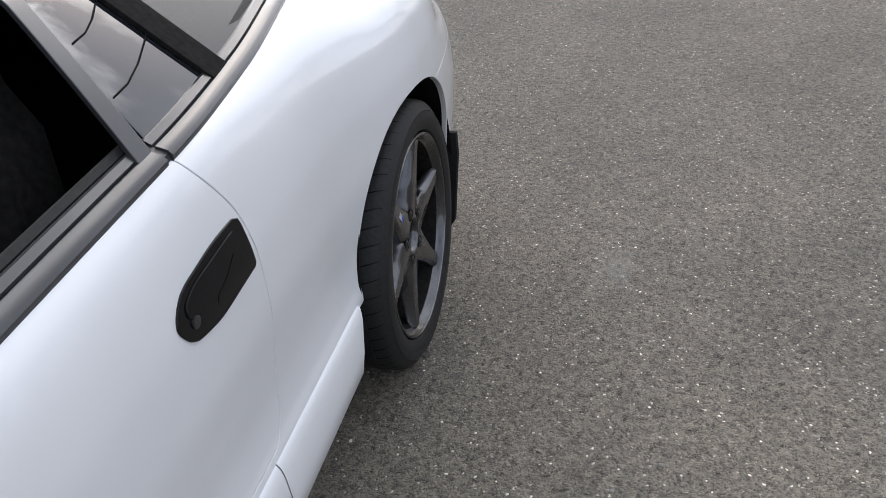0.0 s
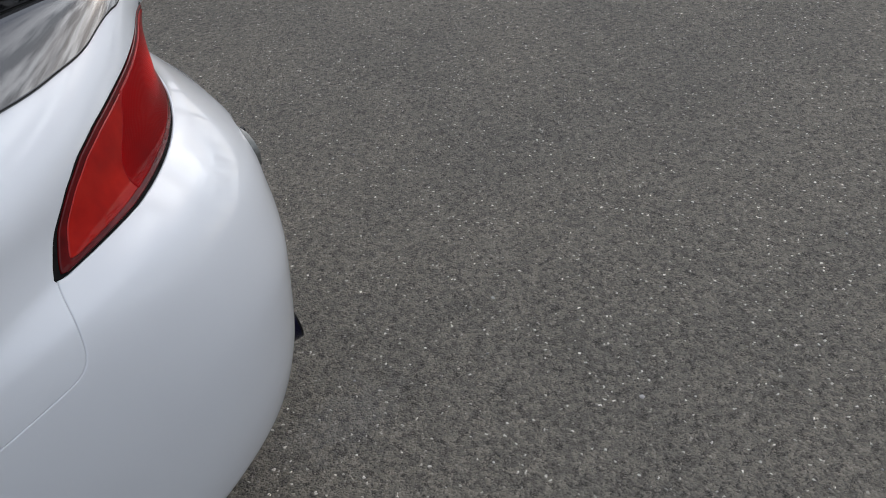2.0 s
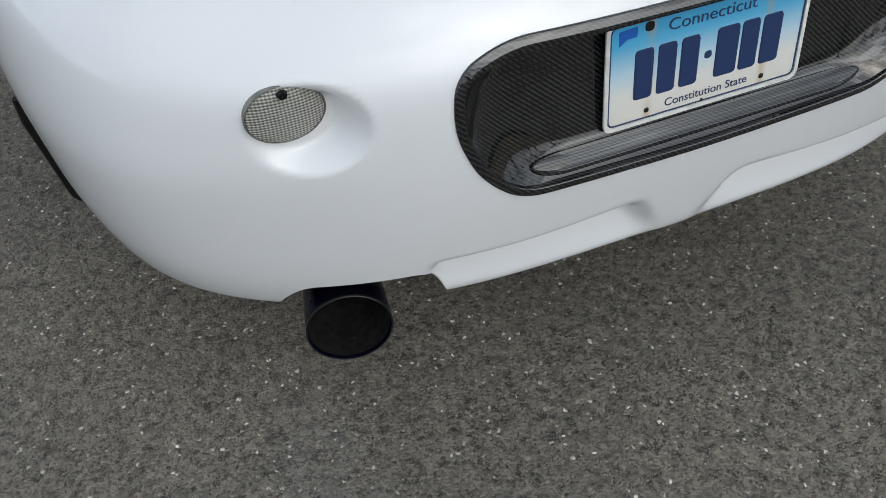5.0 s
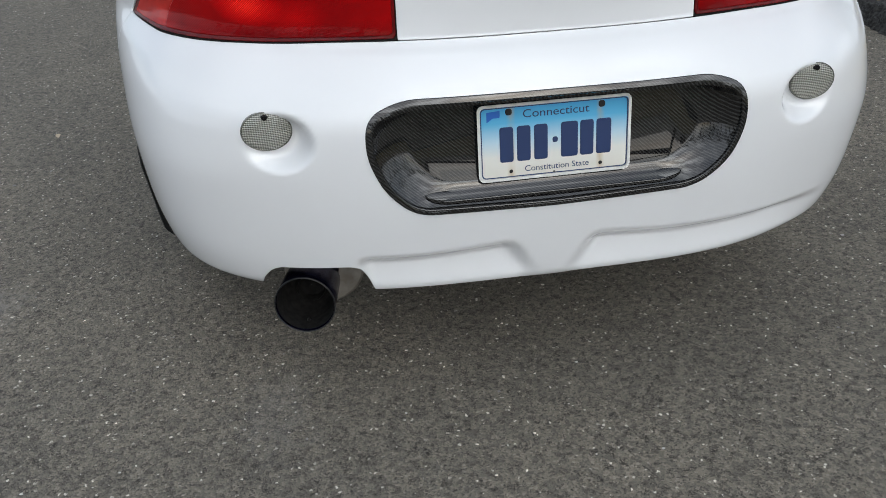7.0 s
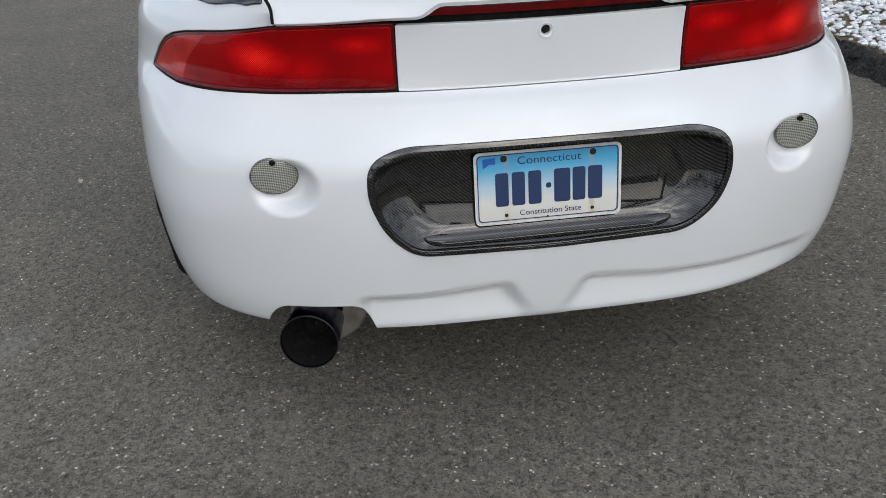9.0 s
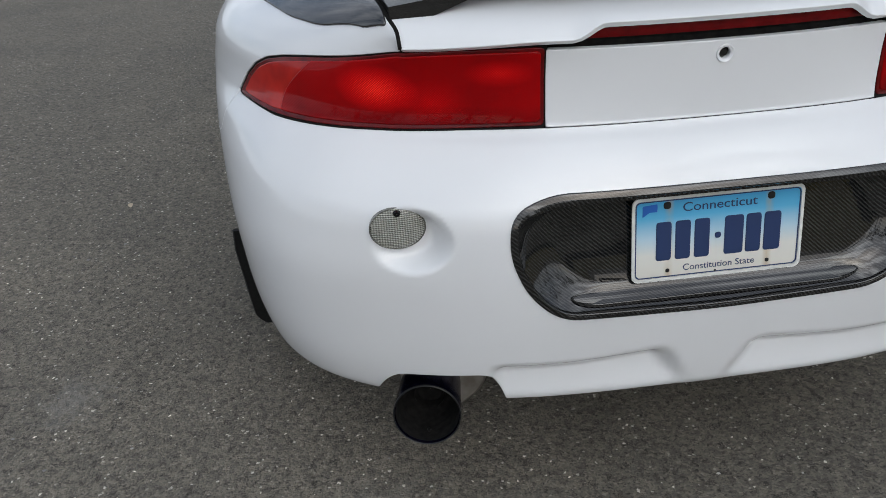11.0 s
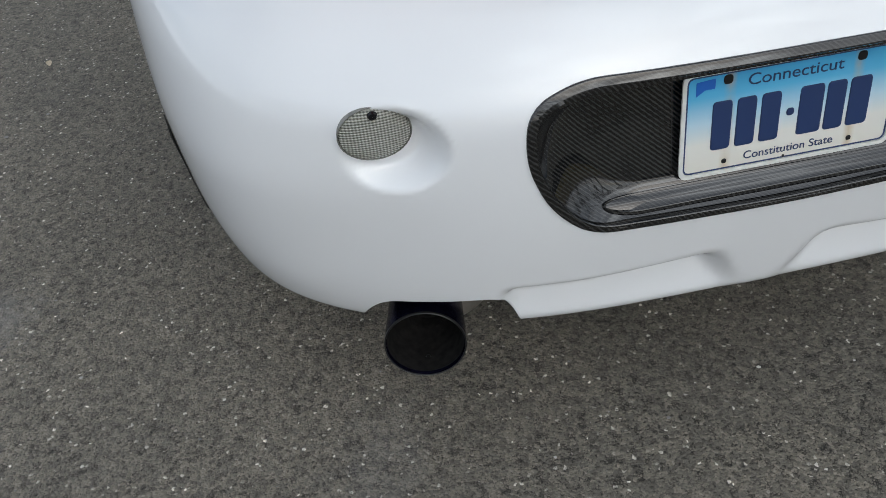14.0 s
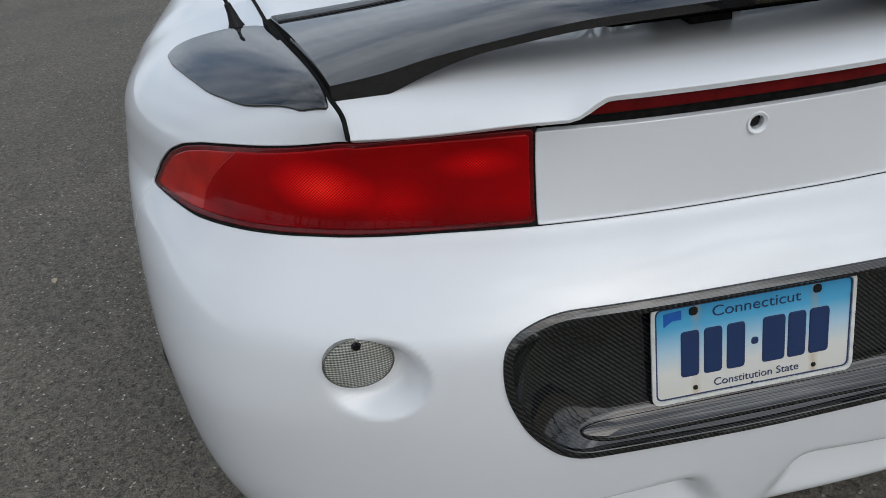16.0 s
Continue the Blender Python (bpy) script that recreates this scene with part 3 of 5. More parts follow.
def notch_d(V):
    return np.maximum(inside_poly(NOTCH, V[:, [0, 2]]), V[:, 1] - 0.7)


def tail_lamp_lens_d(V):
    return np.hypot((np.abs(V[:, 0]) - 0.545) / 0.0465, (V[:, 2] - 0.6645) / 0.0380) * 0.045 - 0.045


car = thing("car", (0, 0, 0), "white two-door sports coupe with carbon rear wing parked on asphalt", "car")
SKIN = skin()
# the underside edge: tail low, flanks end above the side skirts
bottom = lambda V: 0.301 - 0.016 * step(0.45, 0.62, np.abs(V[:, 0])) + 0.106 * step(1.20, 1.36, V[:, 1]) * (1 - step(3.0, 3.2, V[:, 1])) - V[:, 2]
SKIN = SKIN.clip(bottom).clip(arch_d, False)
# added near-black shell, so that the gaps look dark
LINER = SKIN.clip(surround_d, False).clip(notch_d, False).clip(lambda V: arch_d(V) - 0.02, False)
LINER = LINER.clip(lambda V: np.maximum(np.maximum(np.abs(np.abs(V[:, 0]) - 0.405) - 0.125, 0.930 - V[:, 2]), V[:, 1] - 0.3), False)
LINER.offset(-0.013).build("inner_shell", NEAR_BLACK, car, rim=0)

painted = SKIN.clip(notch_d, False).clip(lambda V: lamp_d(V) - 0.0015, False)
in_bumper = painted.clip(lambda V: bumper_d(V) + 0.0012)
in_bumper = in_bumper.clip(lambda V: surround_d(V) + 0.004, False).clip(lambda V: np.maximum(tail_lamp_lens_d(V), V[:, 1] - 0.5), False)
bumper = in_bumper.build("rear_bumper", PAINT, car, "smooth white bumper with scooped lower edge", rim=0.015, bevel=0.0028)
rest = painted.clip(lambda V: bumper_d(V) - 0.003, False)
panel = rest.clip(lambda V: np.maximum(np.abs(V[:, 0]) - 0.2855, V[:, 1] - 0.3)).clip(lambda V: V[:, 2] - 0.9325)
keyhole = lambda V: np.hypot(V[:, 0], V[:, 2] - 0.912) - 0.011
panel.clip(keyhole, False).build("boot_panel", PAINT, car, "white boot panel with a round lock hole")
rest = rest.clip(lambda V: np.maximum(np.abs(V[:, 0]) - 0.287, V[:, 1] - 0.3), False)
doors = rest.clip(lambda V: door_d(V) + 0.0025)
rest = rest.clip(lambda V: door_d(V) - 0.0025, False)
rest = rest.clip(lambda V: np.maximum(np.maximum(np.abs(V[:, 0]) - 0.5175, 0.90 - V[:, 2]), V[:, 1] - 0.3), False)
rest.build("body_side", PAINT, car)
for sign in (-1, 1):
    d = doors.clip(lambda V: V[:, 0] * sign, False)
    d.build("door", PAINT, car, "white car door")

# ---- tail lamps: black gasket, dark red frame, flat main lens and a paler end piece round the corner
def lamp_split(V):
    """Negative inboard of the curved joint between main lens and end piece."""
    z = V[:, 2]
    return np.abs(V[:, 0]) - (0.730 - 0.015 * np.clip((z - 0.789) / 0.10, 0, 1.2) - 0.045 * np.clip((z - 0.789) / 0.10, 0, 1.2) ** 2)


for sign in (-1, 1):
    half = SKIN.clip(lambda V: -V[:, 0] * sign)
    tl = half.clip(lamp_d).offset(-0.003).build("tail_lamp", NEAR_BLACK, car, "long red wrap-round tail lamp in a black gasket", rim=0.012)
    half.clip(lambda V: lamp_d(V) + 0.0045).clip(lambda V: lamp_d(V) + 0.0105, False).offset(0.0).build("lens_frame", LENS_FRAME, tl, "dark red edge of the lens", rim=0.008, bevel=0.002)
    inner = half.clip(lambda V: lamp_d(V) + 0.0107)
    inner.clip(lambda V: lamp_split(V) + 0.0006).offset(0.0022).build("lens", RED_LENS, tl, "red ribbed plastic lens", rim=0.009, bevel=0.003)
    inner.clip(lambda V: lamp_split(V) - 0.0006, False).offset(0.0012).build("end_lens", END_LENS, tl, "paler orange-red lens round the corner", rim=0.009, bevel=0.002)


# ---- hatch, greenhouse, roof and bonnet: one arched surface between the seams
CROWN = keyed([(0.09, 0.006), (0.35, 0.010), (0.55, 0.016), (0.75, 0.055), (1.0, 0.115), (1.3, 0.180), (1.6, 0.232), (2.0, 0.285), (2.4, 0.300), (2.75, 0.245), (3.05, 0.13), (3.25, 0.055), (3.7, 0.055), (4.2, 0.06), (4.36, 0.02)])


def cabin(s):
    """Section of the cabin: straight leaning glass, then a flat arched roof."""
    a, b = (1 - s) * 2.79, 0.78 + 0.22 * (1 - (s / 0.72) ** 2)
    h = np.clip(0.5 + 0.5 * (b - a) / 0.04, 0, 1)
    return b * (1 - h) + a * h - 0.04 * h * (1 - h)


def top_point(s, y, d):
    x = s * (SEAM_X(np.maximum(y, Y_CORNER)) - 0.005)
    k = step(0.9, 1.3, y)
    full = SEAM_Z0(np.maximum(y, Y_CORNER)) + CROWN(y) * ((1 - np.abs(s) ** 2.6).clip(0) ** 0.85 * (1 - k) + cabin(np.abs(s)) * k)
    e = 1 - np.exp(-np.maximum(d, 0) / 0.040)
    ze = edge_z(s * 0.516)
    return np.stack(np.broadcast_arrays(x, y, ze + (full - ze) * e), -1)


def top_sheet():
    s = np.sin(np.linspace(-1, 1, 121) * math.pi / 2 * 0.92) / math.sin(math.pi / 2 * 0.92)
    d = np.r_[np.linspace(0, 0.06, 26), np.linspace(0.06, 0.5, 30)[1:], np.linspace(0.5, 2.4, 130)[1:], np.linspace(2.4, 4.2, 50)[1:]]
    ye = tail_y(s * 0.516, np.full(len(s), 0.944)) - 0.010 * (1 - step(0.35, 0.5, np.abs(s * 0.516)))
    y = ye[:, None] + d[None, :]
    y = np.minimum(y, Y_NOSE - 0.12)
    return Sheet.grid(top_point(s[:, None], y, d[None, :]))


TOP = top_sheet()
HATCH_GLASS = rounded([(-0.38, 0.98), (0.38, 0.98), (0.43, 1.50), (-0.43, 1.50)], 0.08, 5)
SCREEN = rounded([(-0.55, 2.62), (0.55, 2.62), (0.70, 3.16), (-0.70, 3.16)], 0.06, 5)
# side windows are drawn in length and height
SIDE_GLASS = rounded([(1.02, 1.00), (1.06, 0.93), (1.60, 0.93), (2.30, 0.93), (2.95, 0.90), (2.98, 0.97), (2.62, 1.16), (2.20, 1.215), (1.75, 1.19), (1.35, 1.115), (1.10, 1.05)], 0.03, 5)
WINDOW_OPEN = [(1.93, 0.8), (3.3, 0.8), (3.3, 1.4), (1.80, 1.4), (1.82, 1.18)]
hatch_d = lambda V: inside_poly(HATCH_GLASS, V[:, :2])
screen_d = lambda V: inside_poly(SCREEN, V[:, :2])
side_d = lambda V: np.maximum(inside_poly(SIDE_GLASS, V[:, 1:]), 0.50 - np.abs(V[:, 0]))
white = TOP.clip(hatch_d, False).clip(screen_d, False).clip(side_d, False)
hatch = white.clip(lambda V: V[:, 1] - 1.55).build("hatch", PAINT, car, "white rear hatch lid")
white.clip(lambda V: V[:, 1] - 1.553, False).build("roof_and_bonnet", PAINT, car)
TOP.clip(lambda V: hatch_d(V) + 0.002).offset(-0.002).build("rear_window", GLASS, car, "dark tinted rear window")
TOP.clip(lambda V: screen_d(V) + 0.002).offset(-0.002).build("windscreen", GLASS, car, "dark windscreen")
for sign in (-1, 1):
    g = TOP.clip(lambda V: side_d(V) + 0.002).clip(lambda V: V[:, 0] * sign, False).offset(-0.003)
    quarter = g.clip(lambda V: inside_poly(WINDOW_OPEN, V[:, 1:]), False)
    quarter.clip(lambda V: 1.63 - V[:, 1]).build("quarter_window", GLASS, car, "dark tinted quarter window reflecting the sky")
    quarter.clip(lambda V: V[:, 1] - 1.628).build("quarter_panel", BLACK, car, "dull black panel behind the quarter window")
    if sign > 0:
        g.clip(lambda V: inside_poly(WINDOW_OPEN, V[:, 1:])).build("door_window", GLASS, car, "dark tinted door window")
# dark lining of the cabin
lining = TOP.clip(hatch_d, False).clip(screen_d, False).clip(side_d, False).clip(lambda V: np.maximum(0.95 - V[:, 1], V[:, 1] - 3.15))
lining.offset(-0.022).build("headliner", NEAR_BLACK, car, "dark cabin lining", rim=0)

# ---- red brake light under the hatch edge
bx = np.linspace(-0.252, 0.252, 60)
by = tail_y(bx, np.full(60, 0.95)) + 0.004
rows = []
for k, (dz, dy) in enumerate([(0.0, 0.014), (0.0, 0.0), (0.0285, 0.003), (0.0285, 0.02)]):
    zz = 0.9512 + dz * (1 - step(0.205, 0.252, np.abs(bx)))
    rows.append(np.stack([bx, by + dy, zz], -1))
brake = Sheet.grid(np.array(rows)).build("brake_light", DARK_RED, car, "thin dark red brake light strip", rim=0)

# ---- lock
lock = part("lock", lathe([(0.112, 0.0005), (0.112, 0.0055), (0.114, 0.007), (0.120, 0.0075), (0.120, 0.013)], "y", 24, (0, 0, 0.912)), BOLT, car, "dark worn lock barrel")
p_l = float(tail_y(np.array(0.0), np.array(0.912)))
part("dished_ring", lathe([(p_l + 0.002, 0.0155), (p_l - 0.0005, 0.0150), (p_l - 0.0008, 0.0138), (p_l + 0.0004, 0.0118), (p_l + 0.003, 0.0095), (p_l + 0.010, 0.0090)], "y", 32, (0, 0, 0.912)), PAINT, lock, "white dished ring round the lock")

# ---- carbon recess with the plate
recess = SKIN.clip(surround_d).clip(lambda V: surround_d(V) + 0.0075, False)
surround = recess.offset(0.0035).build("plate_surround", CARBON, car, "glossy carbon fibre recess round the number plate", rim=0.012, bevel=0.003)


def inset_loop(margin_x, margin_top, margin_low):
    x, z = SURROUND[:, 0] - 0.006, SURROUND[:, 1]
    zc = 0.611
    return 0.006 + x * (0.372 - margin_x) / 0.372, np.where(z > zc, zc + (z - zc) * (0.7188 - margin_top - zc) / (0.7188 - zc), zc + (z - zc) * (zc - 0.488 - margin_low) / (zc - 0.488))


def panel_y(z):
    return 0.060 + (z - 0.536) * 0.143


# flange, then a concave wall that runs into the flat back
rings = []
for mx, mt, ml, depth in [(0.005, 0.005, 0.005, -0.004), (0.0075, 0.010, 0.007, -0.003), (0.009, 0.0165, 0.0085, 0.002)]:
    x, z = inset_loop(mx, mt, ml)
    rings.append(np.stack([x, tail_y(x, z) + depth, z], 1))
for k in range(1, 15):
    t = k / 14
    m = 0.55 * t + 0.45 * (1 - math.cos(math.pi / 2 * t))
    depth = 0.62 * math.sin(math.pi / 2 * t) ** 1.15 + 0.38 * t
    x, z = inset_loop(0.009 + 0.072 * m, 0.0165 + 0.0055 * m, 0.0085 + 0.040 * m)
    rings.append(np.stack([x, (tail_y(x, z) + 0.002) * (1 - depth) + panel_y(z) * depth, z], 1))
part("recess_wall", loft(rings, cap_end=True), CARBON, surround, "carbon fibre walls and back of the recess")
# long shallow dish in the lower ledge
dish = []
for k, (g, up) in enumerate([(1.0, -0.0015), (0.985, 0.0014), (0.96, 0.0021), (0.935, 0.0017), (0.90, 0.0006), (0.5, 0.0002)]):
    ring = []
    for a in np.linspace(0, 2 * math.pi, 72, endpoint=False):
        px = 0.205 * np.sign(math.cos(a)) + 0.055 * math.cos(a) * (1 if k < 5 else 0.5) - (1 - g) * 0.03 * np.sign(math.cos(a))
        t = 0.5 + 0.36 * math.sin(a) * (1 - (1 - g) * 2.6 if k < 5 else 0.2)
        lo, hi = np.array([0.0, float(tail_y(np.array(px), np.array(0.502))) * 0.7 + 0.010, 0.5030]), np.array([0.0, 0.053, 0.5290])
        p = lo + (hi - lo) * t
        ring.append((px, p[1] - up * 0.35, p[2] + up + 0.0075 * math.sin(math.pi * t)))
    dish.append(ring)
part("ledge_dish", loft(dish, cap_end=True), CARBON, surround, "long oval dish moulded into the ledge")

# ---- number plate: letters of the number stand as plain bars
PLATE_PAINT = material("plate_paint", (0.6, 0.7, 0.75), 0.35, 0, 0.3, 0.1)
pl_co = node(PLATE_PAINT, "ShaderNodeTexCoord")
pl_s = node(PLATE_PAINT, "ShaderNodeSeparateXYZ")
pl_r = ramp(PLATE_PAINT, [(0.0, (0.62, 0.60, 0.54)), (0.30, (0.66, 0.66, 0.62)), (0.52, (0.42, 0.58, 0.68)), (0.78, (0.09, 0.38, 0.62)), (1.0, (0.05, 0.31, 0.58))])
pl_n = node(PLATE_PAINT, "ShaderNodeTexNoise", Scale=28.0, Detail=5.0)
pl_st = node(PLATE_PAINT, "ShaderNodeMix")
pl_st.data_type = "RGBA"
pl_st.inputs["B"].default_value = (0.42, 0.30, 0.14, 1)
link(PLATE_PAINT, pl_co, "Object", pl_s, "Vector")
link(PLATE_PAINT, pl_co, "Object", pl_n, "Vector")
m_v = node(PLATE_PAINT, "ShaderNodeMapRange", From_Min=-0.07, From_Max=0.07)
link(PLATE_PAINT, pl_s, "Y", m_v, "Value")
link(PLATE_PAINT, m_v, "Result", pl_r, "Fac")
# rust runs below the four bolts
run = math_node(PLATE_PAINT, "ABSOLUTE", math_node(PLATE_PAINT, "SUBTRACT", math_node(PLATE_PAINT, "ABSOLUTE", math_node(PLATE_PAINT, "ADD", pl_s.outputs["X"], -0.002)), 0.089))
run = math_node(PLATE_PAINT, "SUBTRACT", 1.0, math_node(PLATE_PAINT, "MULTIPLY", run, 110.0))
run = math_node(PLATE_PAINT, "MAXIMUM", run, 0.0)
run = math_node(PLATE_PAINT, "MULTIPLY", run, math_node(PLATE_PAINT, "POWER", pl_n.outputs["Fac"], 2.0))
PLATE_PAINT.node_tree.links.new(math_node(PLATE_PAINT, "MULTIPLY", run, 1.6), pl_st.inputs["Factor"])
link(PLATE_PAINT, pl_r, "Color", pl_st, "A")
link(PLATE_PAINT, pl_st, "Result", bsdf(PLATE_PAINT), "Base Color")
PLATE_WHITE = grainy(material("plate_rim_white", (0.62, 0.62, 0.60), 0.4, 0, 0.2, 0.1), 60, (0.55, 0.55, 0.52), (0.68, 0.68, 0.66), 0.05, 0.0003)



def flat_loop(w, h, r, n=8):
    return rounded([(-w / 2, -h / 2), (w / 2, -h / 2), (w / 2, h / 2), (-w / 2, h / 2)], r, n)


def slab(loop, z0, z1, bevel=0.0004):
    c = np.mean(loop, 0)
    k = np.linalg.norm(loop - c, axis=1).max()
    small = c + (loop - c) * (1 - bevel / k)
    r = [np.column_stack([l, np.full(len(l), z)]) for l, z in ((loop, z0), (loop, z1 - bevel), (small, z1))]
    return loft(r, cap_start=True, cap_end=True)


def frame_ring(outer, inner, z0, z1):
    r = [np.column_stack([l, np.full(len(l), z)]) for l, z in ((outer, z0), (outer, z1), (inner, z1), (inner, z0))]
    return loft(r)


plate = part("number_plate", slab(flat_loop(0.303, 0.150, 0.013), -0.0009, 0.0002), PLATE_PAINT, car, "stained blue and white metal number plate with navy lettering")
plate.matrix_world = pose(0, 0.0600, 0.611, 90 - 8.13)
part("plate_rim", frame_ring(flat_loop(0.305, 0.152, 0.014), flat_loop(0.294, 0.141, 0.010), -0.001, 0.0022), PLATE_WHITE, plate, "raised white rim")
part("plate_border", frame_ring(flat_loop(0.2925, 0.1395, 0.010), flat_loop(0.2885, 0.1355, 0.009), 0, 0.0009), NAVY, plate, "thin navy border line")
for cx, w in [(-0.096, 0.027), (-0.062, 0.027), (-0.028, 0.027), (0.029, 0.034), (0.064, 0.027), (0.098, 0.030)]:
    part("bar", slab(flat_loop(w, 0.070, 0.006) + [cx, -0.004], 0, 0.0018, 0.0012), NAVY, plate, "embossed navy bar")
part("dot", slab(flat_loop(0.011, 0.011, 0.0054) + [0.0005, -0.002], 0, 0.0016, 0.001), NAVY, plate)
part("state_outline", slab(rounded([(-0.134, 0.042), (-0.134, 0.062), (-0.108, 0.064), (-0.108, 0.050), (-0.122, 0.050)], 0.001, 2), 0, 0.0007), material("blue_print", (0.01, 0.10, 0.42), 0.4), plate, "small blue state outline")
for cx, cy, r in [(-0.091, 0.060, 0.0065), (0.093, 0.060, 0.0065), (-0.088, -0.058, 0.0035), (0.092, -0.058, 0.0035), (-0.002, -0.067, 0.0018)]:
    part("plate_bolt", slab(flat_loop(2 * r, 2 * r, r * 0.98) + [cx, cy], 0, 0.002, 0.001), BOLT, plate)


def lettering(text, size, at, parent, mat, name, stretch=1.0):
    cu = bpy.data.curves.new(name, "FONT")
    cu.body, cu.size, cu.align_x, cu.align_y, cu.extrude = text, size, "CENTER", "CENTER", 0.0003
    ob = bpy.data.objects.new(name, cu)
    scene.collection.objects.link(ob)
    me = bpy.data.meshes.new_from_object(ob.evaluated_get(bpy.context.evaluated_depsgraph_get()))
    bpy.data.objects.remove(ob)
    me.materials.clear()
    me.materials.append(mat)
    out = new(name, me)
    out.parent, out.location, out.scale = parent, at, (stretch, 1, 1)
    return out


lettering("Connecticut", 0.0225, (0.002, 0.0535, 0.0007), plate, NAVY, "lettering", 1.18)
lettering("Constitution State", 0.0165, (0.004, -0.0555, 0.0007), plate, NAVY, "lettering", 1.06)

# ---- reversing lamps in their bowls
for sign in (-1, 1):
    rl = part("reversing_lamp", lathe([(0.150, 0.02), (0.128, 0.0492), (0.1178, 0.0497), (0.1166, 0.0490), (0.1170, 0.0480), (0.120, 0.0470)], "y", 40, (0, 0, 0)), LAMP_RIM, car, "oval clear reversing lamp sunk in the bumper")
    rl.location, rl.scale = (sign * 0.545, -0.0215, 0.6645), (0.965, 1, 0.785)
    face = lathe([(0.120, 0.0478), (0.1165, 0.0465), (0.1135, 0.038), (0.1115, 0.028), (0.1105, 0.015), (0.1103, 0.0008)], "y", 40, (0, 0, 0))
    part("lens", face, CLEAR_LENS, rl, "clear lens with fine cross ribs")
    part("bulb_hole", lathe([(0.108, 0.0006), (0.108, 0.0055), (0.113, 0.007)], "y", 16, (0, 0, 0.0385)), GLOSS_BLACK, rl)

# ---- rear wing: raised blade and two end caps
TRAIL_Y = keyed([(0.0, 0.128), (0.20, 0.138), (0.32, 0.168), (0.42, 0.192), (0.525, 0.214)])
TRAIL_Z = keyed([(0.0, 1.068), (0.20, 1.062), (0.32, 1.043), (0.40, 1.027), (0.46, 1.012), (0.525, 1.001)])
LEAD_Y = keyed([(0.0, 0.430), (0.25, 0.445), (0.45, 0.50), (0.592, 0.60)])
LEAD_Z = keyed([(0.0, 1.075), (0.25, 1.070), (0.45, 1.045), (0.592, 1.016)])
rings = []
for s in np.linspace(-1, 1, 81):
    a = abs(s)
    xt, xl = s * 0.5255, s * (0.5255 + 0.065 * a**4)
    ty_, tz, ly, lz = float(TRAIL_Y(a * 0.5235)), float(TRAIL_Z(a * 0.5235)), float(LEAD_Y(a * 0.59)), float(LEAD_Z(a * 0.59))
    upper, lower = [], []
    for t in np.linspace(0, 1, 15):
        bow = 0.016 * math.sin(math.pi * t ** 0.8) * (1 - 0.3 * a)
        upper.append((xt + (xl - xt) * t, ty_ + (ly - ty_) * t, tz + (lz - tz) * t + bow))
    for t in np.linspace(1, 0, 15):
        thick = 0.0115 + 0.010 * math.sin(math.pi * t) + 0.024 * step(0.62, 0.98, a)
        bow = 0.016 * math.sin(math.pi * t ** 0.8) * (1 - 0.3 * a)
        lower.append((xt + (xl - xt) * t, ty_ + (ly - ty_) * t + (0.004 if 0 < t < 1 else 0.0) * (1 - t), tz + (lz - tz) * t + bow - thick * (0.95 if t < 1 else 0.4)))
    rings.append(upper + lower)
wing = part("rear_wing", loft(rings, cap_start=True, cap_end=True), WING_CARBON, car, "long raised glossy carbon fibre wing blade")
# added strip of darker, duller twill for the dark band along the leading edge
rings = []
for s in np.linspace(-1, 1, 61):
    a = abs(s)
    xt, xl = s * 0.5235, s * (0.5235 + 0.064 * a**4)
    ty_, tz, ly, lz = float(TRAIL_Y(a * 0.5235)), float(TRAIL_Z(a * 0.5235)), float(LEAD_Y(a * 0.59)), float(LEAD_Z(a * 0.59))
    ring = []
    for t, up in [(0.845, 0.001), (0.852, 0.0036), (0.90, 0.0042), (0.95, 0.0040), (0.995, 0.0028), (1.002, 0.0), (0.995, -0.003), (0.90, -0.003)]:
        ring.append((xt + (xl - xt) * t, ty_ + (ly - ty_) * t, tz + (lz - tz) * t + 0.016 * math.sin(math.pi * min(t, 1.0) ** 0.8) * (1 - 0.3 * a) + up))
    rings.append(ring)
part("leading_strip", loft(rings, cap_start=True, cap_end=True), STRIP_CARBON, wing, "added dark dull twill strip along the leading edge")
for cx in (0.005, 0.42, -0.42):
    w = 0.031 if abs(cx) < 0.1 else 0.03
    y0 = 0.255 if abs(cx) < 0.1 else 0.27
    zt = 1.056 if abs(cx) < 0.1 else 1.008
    r = [[(cx - w, y0, z), (cx + w, y0, z), (cx + w * 0.8, y0 + 0.16, z), (cx - w * 0.8, y0 + 0.16, z)] for z in (1.0, zt)]
    part("stand", loft(r, cap_start=True, cap_end=True), NEAR_BLACK, wing, "black stand under the blade")
foot = rounded([(-0.190, 0.165), (0.190, 0.165), (0.200, 0.225), (-0.200, 0.225)], 0.02, 5)
part("stand_foot", loft([np.column_stack([foot * k, np.full(len(foot), z)]) for z, k in ((1.043, 0.97), (1.045, 1.0), (1.053, 1.0))], cap_start=True, cap_end=True), GLOSS_BLACK, wing, "long black strip under the blade's middle")

